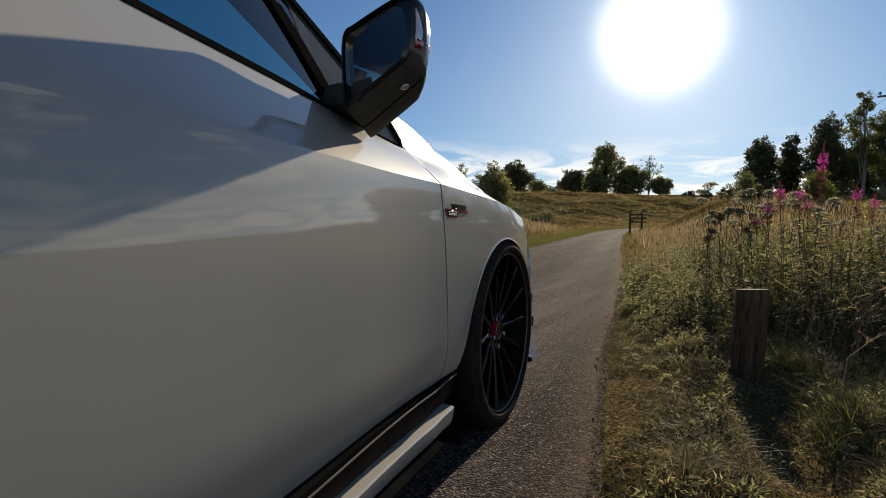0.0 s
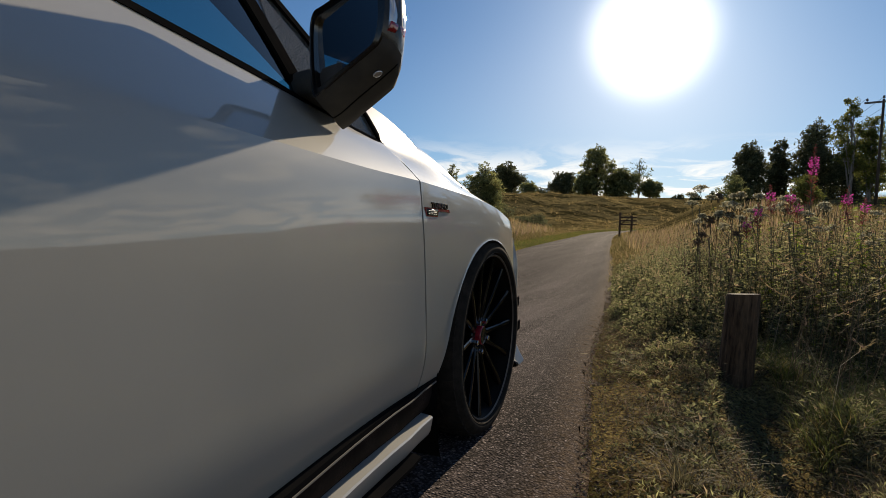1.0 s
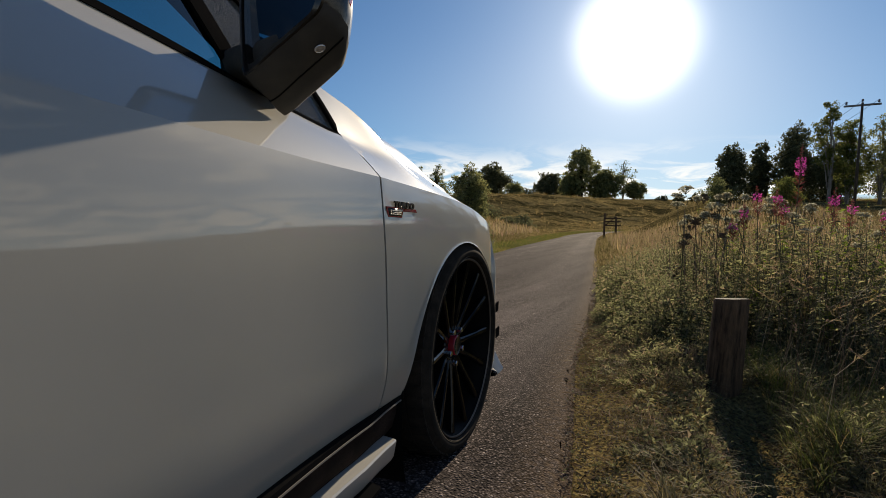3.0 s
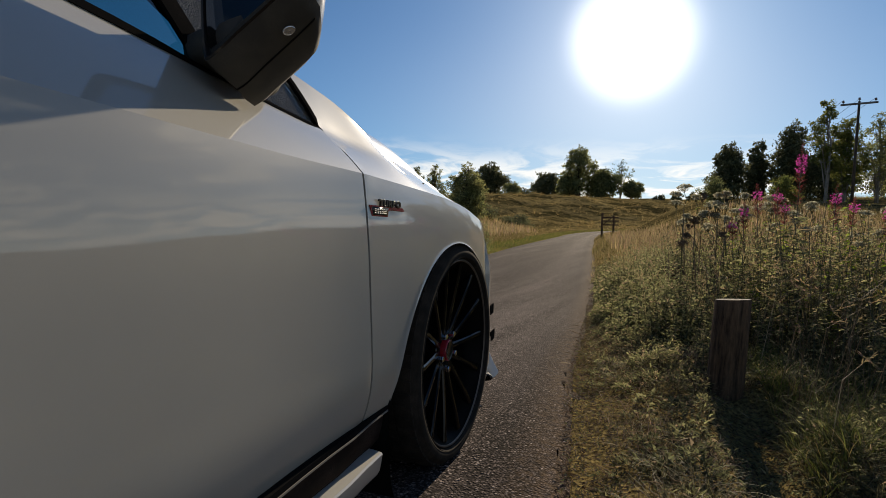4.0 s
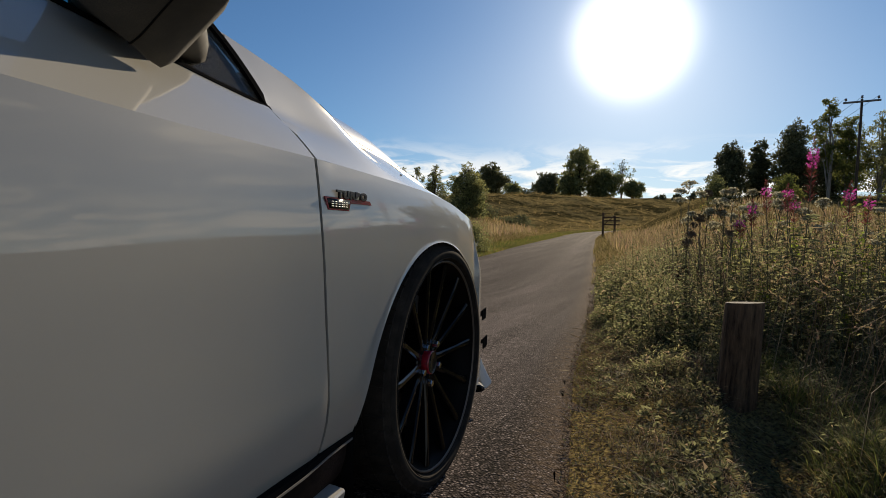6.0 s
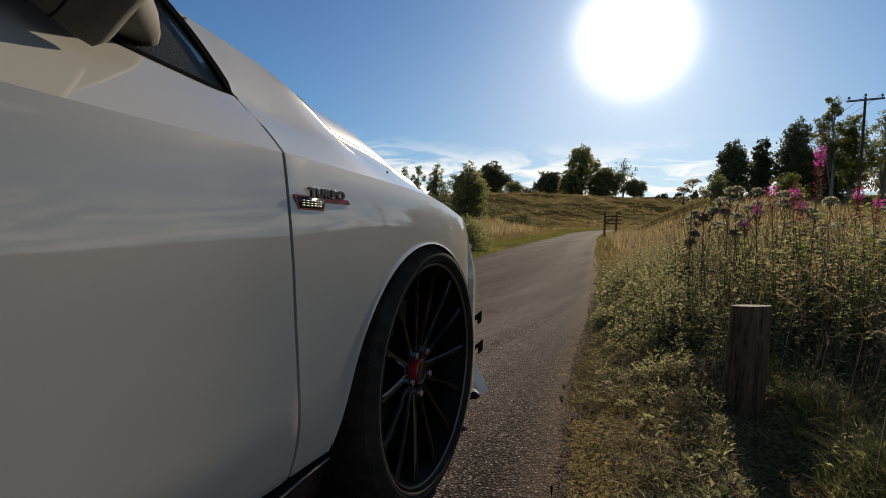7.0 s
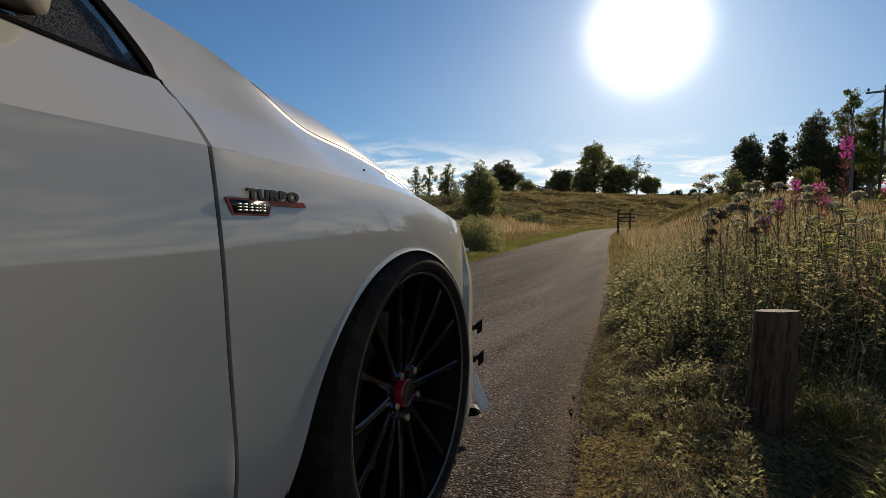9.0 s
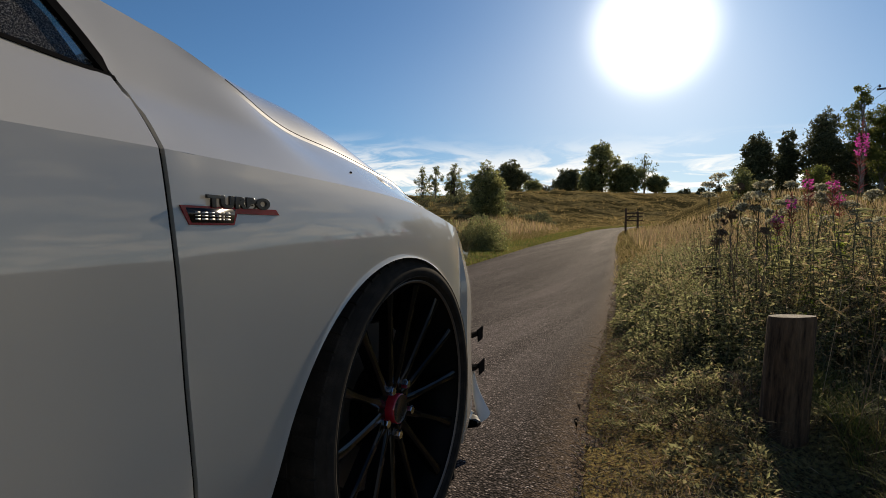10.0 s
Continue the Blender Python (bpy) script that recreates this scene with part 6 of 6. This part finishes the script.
# ---- gate far down the lane ----
def gate():
    gx, gy = -2.83, 38.6
    z0 = ground_at(gx, gy)
    t = thing("field_gate", "old dark wooden gate at the field entrance", "gate", pose(gx, gy, z0, 0, 0, -14))
    for xx, hh in ((-.42, 1.85), (.40, 1.6)):
        bm = bmesh.new()
        box(bm, (xx - .06, -.06, -.2), (xx + .06, .06, hh), .012)
        part("gate_post", bm, M["wood"], t)
    for zz in (.95, 1.22, 1.45):
        bm = bmesh.new()
        box(bm, (-.42, -.03, zz), (.75, .03, zz + .09), .008)
        part("rail", bm, M["wood"], t)
    bm = bmesh.new()
    rod(bm, [(-.35, -.04, 1.0), (.4, -.04, 1.62)], .03, 6)
    part("brace", bm, M["wood"], t)


gate()


# ---- flowering plants ----
def hogweed(x, y, top, n_heads, seed, dry=False):
    r = np.random.RandomState(seed)
    z0 = ground_at(x, y)
    h = top - z0
    t = thing("hogweed", "brown gone-over hogweed umbel" if dry else "tall hogweed with flat cream umbels", "plant", Matrix.Translation((x, y, z0)), "umbels in the weed bank")
    bm = bmesh.new()
    lx, ly = r.uniform(-.06, .06), r.uniform(-.06, .06)
    rod(bm, [(0, 0, -.02), (lx * .4, ly * .4, h * .5), (lx, ly, h * .86)], [.004, .0034, .0024], 6)
    heads = []
    for k in range(n_heads):
        a = 6.28 * k / n_heads + r.rand()
        q = 0 if k == 0 else r.uniform(.07, .16)
        s = h * (.86 if k == 0 else r.uniform(.5, .72))
        p = Vector((lx * .9 + q * math.cos(a), ly * .9 + q * math.sin(a), h * (1.0 if k == 0 else r.uniform(.74, .97))))
        rod(bm, [(lx * s / h, ly * s / h, s), ((lx * s / h + p.x) / 2 + .02 * math.cos(a), (ly * s / h + p.y) / 2 + .02 * math.sin(a), (s + p.z) / 2), p - Vector((0, 0, .03))], [.002, .0017, .0013], 5)
        heads.append(p)
    part("stem", bm, M["dry_stalk"] if dry else M["stalk"], t)
    for p in heads:
        w = r.uniform(.020, .048) * (.6 if dry else 1)
        ta, tb = r.uniform(-.35, .35), r.uniform(-.35, .35)
        b = bmesh.new()
        pts, dirs, ups, ls, ws = [], [], [], [], []
        for j in range(16):
            a, q = 2.4 * j, w * math.sqrt((j + .5) / 16)
            e = p + Vector((q * math.cos(a), q * math.sin(a), .022 * (1 - (q / w) ** 2) + q * (ta * math.cos(a) + tb * math.sin(a)) + r.uniform(-.005, .005)))
            rod(b, [p - Vector((0, 0, .03)), e], [.0009, .0006], 3)
            for i in range(9):
                aa, qq = 2.4 * i, .014 * math.sqrt((i + .5) / 9)
                pts.append(e + Vector((qq * math.cos(aa), qq * math.sin(aa), .002)))
                dirs.append((math.cos(aa), math.sin(aa), .2 + .7 * r.randn())); ups.append((r.randn(), r.randn(), .6)); ls.append(.015); ws.append(.013)
        tagged(part("umbel_stalk", b, M["dry_stalk"] if dry else M["stalk"], t), kind="stuff")
        v, f = leaf_mesh(np.array(pts), np.array(dirs), np.array(ups), np.array(ls), np.array(ws), .1)
        tagged(part("umbel", fast("umbel", v, f, M["dry_stalk"] if dry else M["umbel"], False), None, t), kind="stuff")


def fireweed(x, y, top, seed, big=1.0):
    r = np.random.RandomState(seed)
    z0 = ground_at(x, y)
    h = top - z0
    t = thing("fireweed", "magenta fireweed spike above the weeds", "plant", Matrix.Translation((x, y, z0)), "fireweed in the bank")
    lx, ly = r.uniform(-.05, .05), r.uniform(-.05, .05)
    bm = bmesh.new()
    rod(bm, [(0, 0, -.02), (lx * .4, ly * .4, h * .5), (lx, ly, h)], [.0034, .0028, .0010], 6)
    part("stem", bm, M["stalk"], t)

    def at(s):
        return np.stack([lx * s ** 1.4, ly * s ** 1.4, h * s], 1)
    k = 40
    s = .15 + .5 * r.rand(k)
    a = r.rand(k) * 6.28
    v, f = leaf_mesh(at(s), np.stack([np.cos(a), np.sin(a), .25 - .5 * r.rand(k)], 1), np.array([[0, 0, 1.0]]) + .2 * r.randn(k, 3), .07 + .05 * r.rand(k), .014 + .006 * r.rand(k))
    tagged(part("foliage", fast("foliage", v, f, M["weed"], False), None, t), kind="stuff")
    tip, flo = .075 * big / h, .085 * big / h       # bud tip and flowering zone, as shares of the height
    k = 60
    sh = 1 - tip - flo - (.17 * big / h) * r.rand(k)
    a = r.rand(k) * 6.28
    v, f = leaf_mesh(at(sh), np.stack([np.cos(a), np.sin(a), .5 + .5 * r.rand(k)], 1), r.randn(k, 3), .035 + .02 * r.rand(k), .003 + .001 * r.rand(k), .1)
    tagged(part("pod_spray", fast("pod_spray", v, f, M["pod"], False), None, t), kind="stuff")
    k = int(110 * big)
    sh = 1 - tip - flo * r.rand(k)
    a = r.rand(k) * 6.28
    q = np.stack([np.cos(a), np.sin(a), 0 * a], 1) * (.006 + .020 * r.rand(k))[:, None]
    v, f = leaf_mesh(at(sh) + q, np.stack([np.cos(a), np.sin(a), .8 * r.randn(k)], 1), r.randn(k, 3), .008 + .008 * r.rand(k), .008 + .005 * r.rand(k), .1)
    tagged(part("blossom", fast("blossom", v, f, M["pink"], False), None, t), kind="stuff")
    k = 30
    sh = 1 - tip * r.rand(k)
    a = r.rand(k) * 6.28
    v, f = leaf_mesh(at(sh), np.stack([np.cos(a), np.sin(a), .4 * r.randn(k)], 1), r.randn(k, 3), .008 + .16 * (1 - sh), .004 + .002 * r.rand(k), .1)
    tagged(part("bud_tip", fast("bud_tip", v, f, M["pod"], False), None, t), kind="stuff")


for i, (hx, hy, ht, nh, dry) in enumerate(((.65, 3.0, 1.09, 4, 0), (.74, 3.1, 1.03, 3, 0), (.87, 2.95, 1.03, 5, 0), (.94, 3.05, 1.05, 4, 0), (1.085, 3.0, 1.03, 4, 0), (.77, 2.9, .83, 3, 1), (.91, 2.9, .89, 3, 1),
                                            (1.31, 2.95, 1.0, 4, 0), (1.45, 2.9, .96, 3, 0), (1.72, 2.9, .91, 4, 0), (1.6, 3.4, .98, 3, 0), (.80, 3.5, 1.08, 3, 1), (1.95, 3.1, .95, 3, 0), (1.2, 3.2, 1.03, 3, 0), (1.0, 3.3, 1.06, 3, 0))):
    hogweed(hx, hy, ht, nh, 100 + i, bool(dry))
for i, (fx, fy, ft, big) in enumerate(((1.265, 2.6, 1.35, 1.25), (1.11, 2.6, 1.09, .7), (1.21, 2.62, 1.06, .55), (1.46, 2.6, 1.07, .75), (1.55, 2.6, 1.0, .6), (1.73, 2.6, .98, .7), (1.02, 2.7, .97, .55), (1.3, 3.0, 1.02, .55), (.99, 2.75, .88, .5), (2.0, 2.9, 1.08, .8))):
    fireweed(fx, fy, ft, 200 + i, big)


def dead_stalk(x, y, h, seed):
    """A tall branching stalk left over from spring."""
    r = np.random.RandomState(seed)
    z0 = ground_at(x, y)
    t = thing("dead_stalk", "tall bare brown weed stalk with side twigs", "plant", Matrix.Translation((x, y, z0)), "bare stalks in the bank")
    bm = bmesh.new()
    lx, ly = r.uniform(-.1, .1), r.uniform(-.08, .08)
    rod(bm, [(0, 0, -.02), (lx * .4, ly * .4, h * .5), (lx, ly, h)], [.0034, .0026, .0012], 6)
    for k in range(r.randint(3, 7)):
        s = r.uniform(.4, .9)
        a = r.rand() * 6.28
        l = r.uniform(.08, .22) * (1.2 - s)
        rod(bm, [(lx * s * .8, ly * s * .8, h * s), (lx * s + l * .6 * math.cos(a), ly * s + l * .6 * math.sin(a), h * s + l * .5), (lx * s + l * math.cos(a), ly * s + l * math.sin(a), h * s + l * 1.3)], [.0017, .0013, .0008], 5)
    part("stalk", bm, M["dry_stalk"], t)


rs = np.random.RandomState(77)
for k in range(22):
    yy = rs.uniform(2.2, 5.5)
    dead_stalk(float(tab(right_edge, yy)) + rs.uniform(.45, 2.6), yy, rs.uniform(.6, 1.0), 300 + k)


# ---- loose straws and stones on the lane edge ----
def straws():
    r = np.random.RandomState(3)
    for k in range(9):
        y = r.uniform(.2, 3.2)
        x = float(tab(right_edge, y)) + r.uniform(-.10, .06)
        z = float(max(land(x, y), lane_z(x, y))) + .006
        a = r.rand() * 6.28
        l = r.uniform(.03, .08)
        bm = bmesh.new()
        rod(bm, [(0, 0, 0), (l * .5 * math.cos(a), l * .5 * math.sin(a), .006), (l * math.cos(a + .3), l * math.sin(a + .3), .002)], [.0013, .0016, .0008], 5)
        o = part("straw", bm, M["straw"])
        o.location = (x, y, z)
        tagged(o, "single pale straw lying on the lane edge", "straw", "loose straws")


straws()
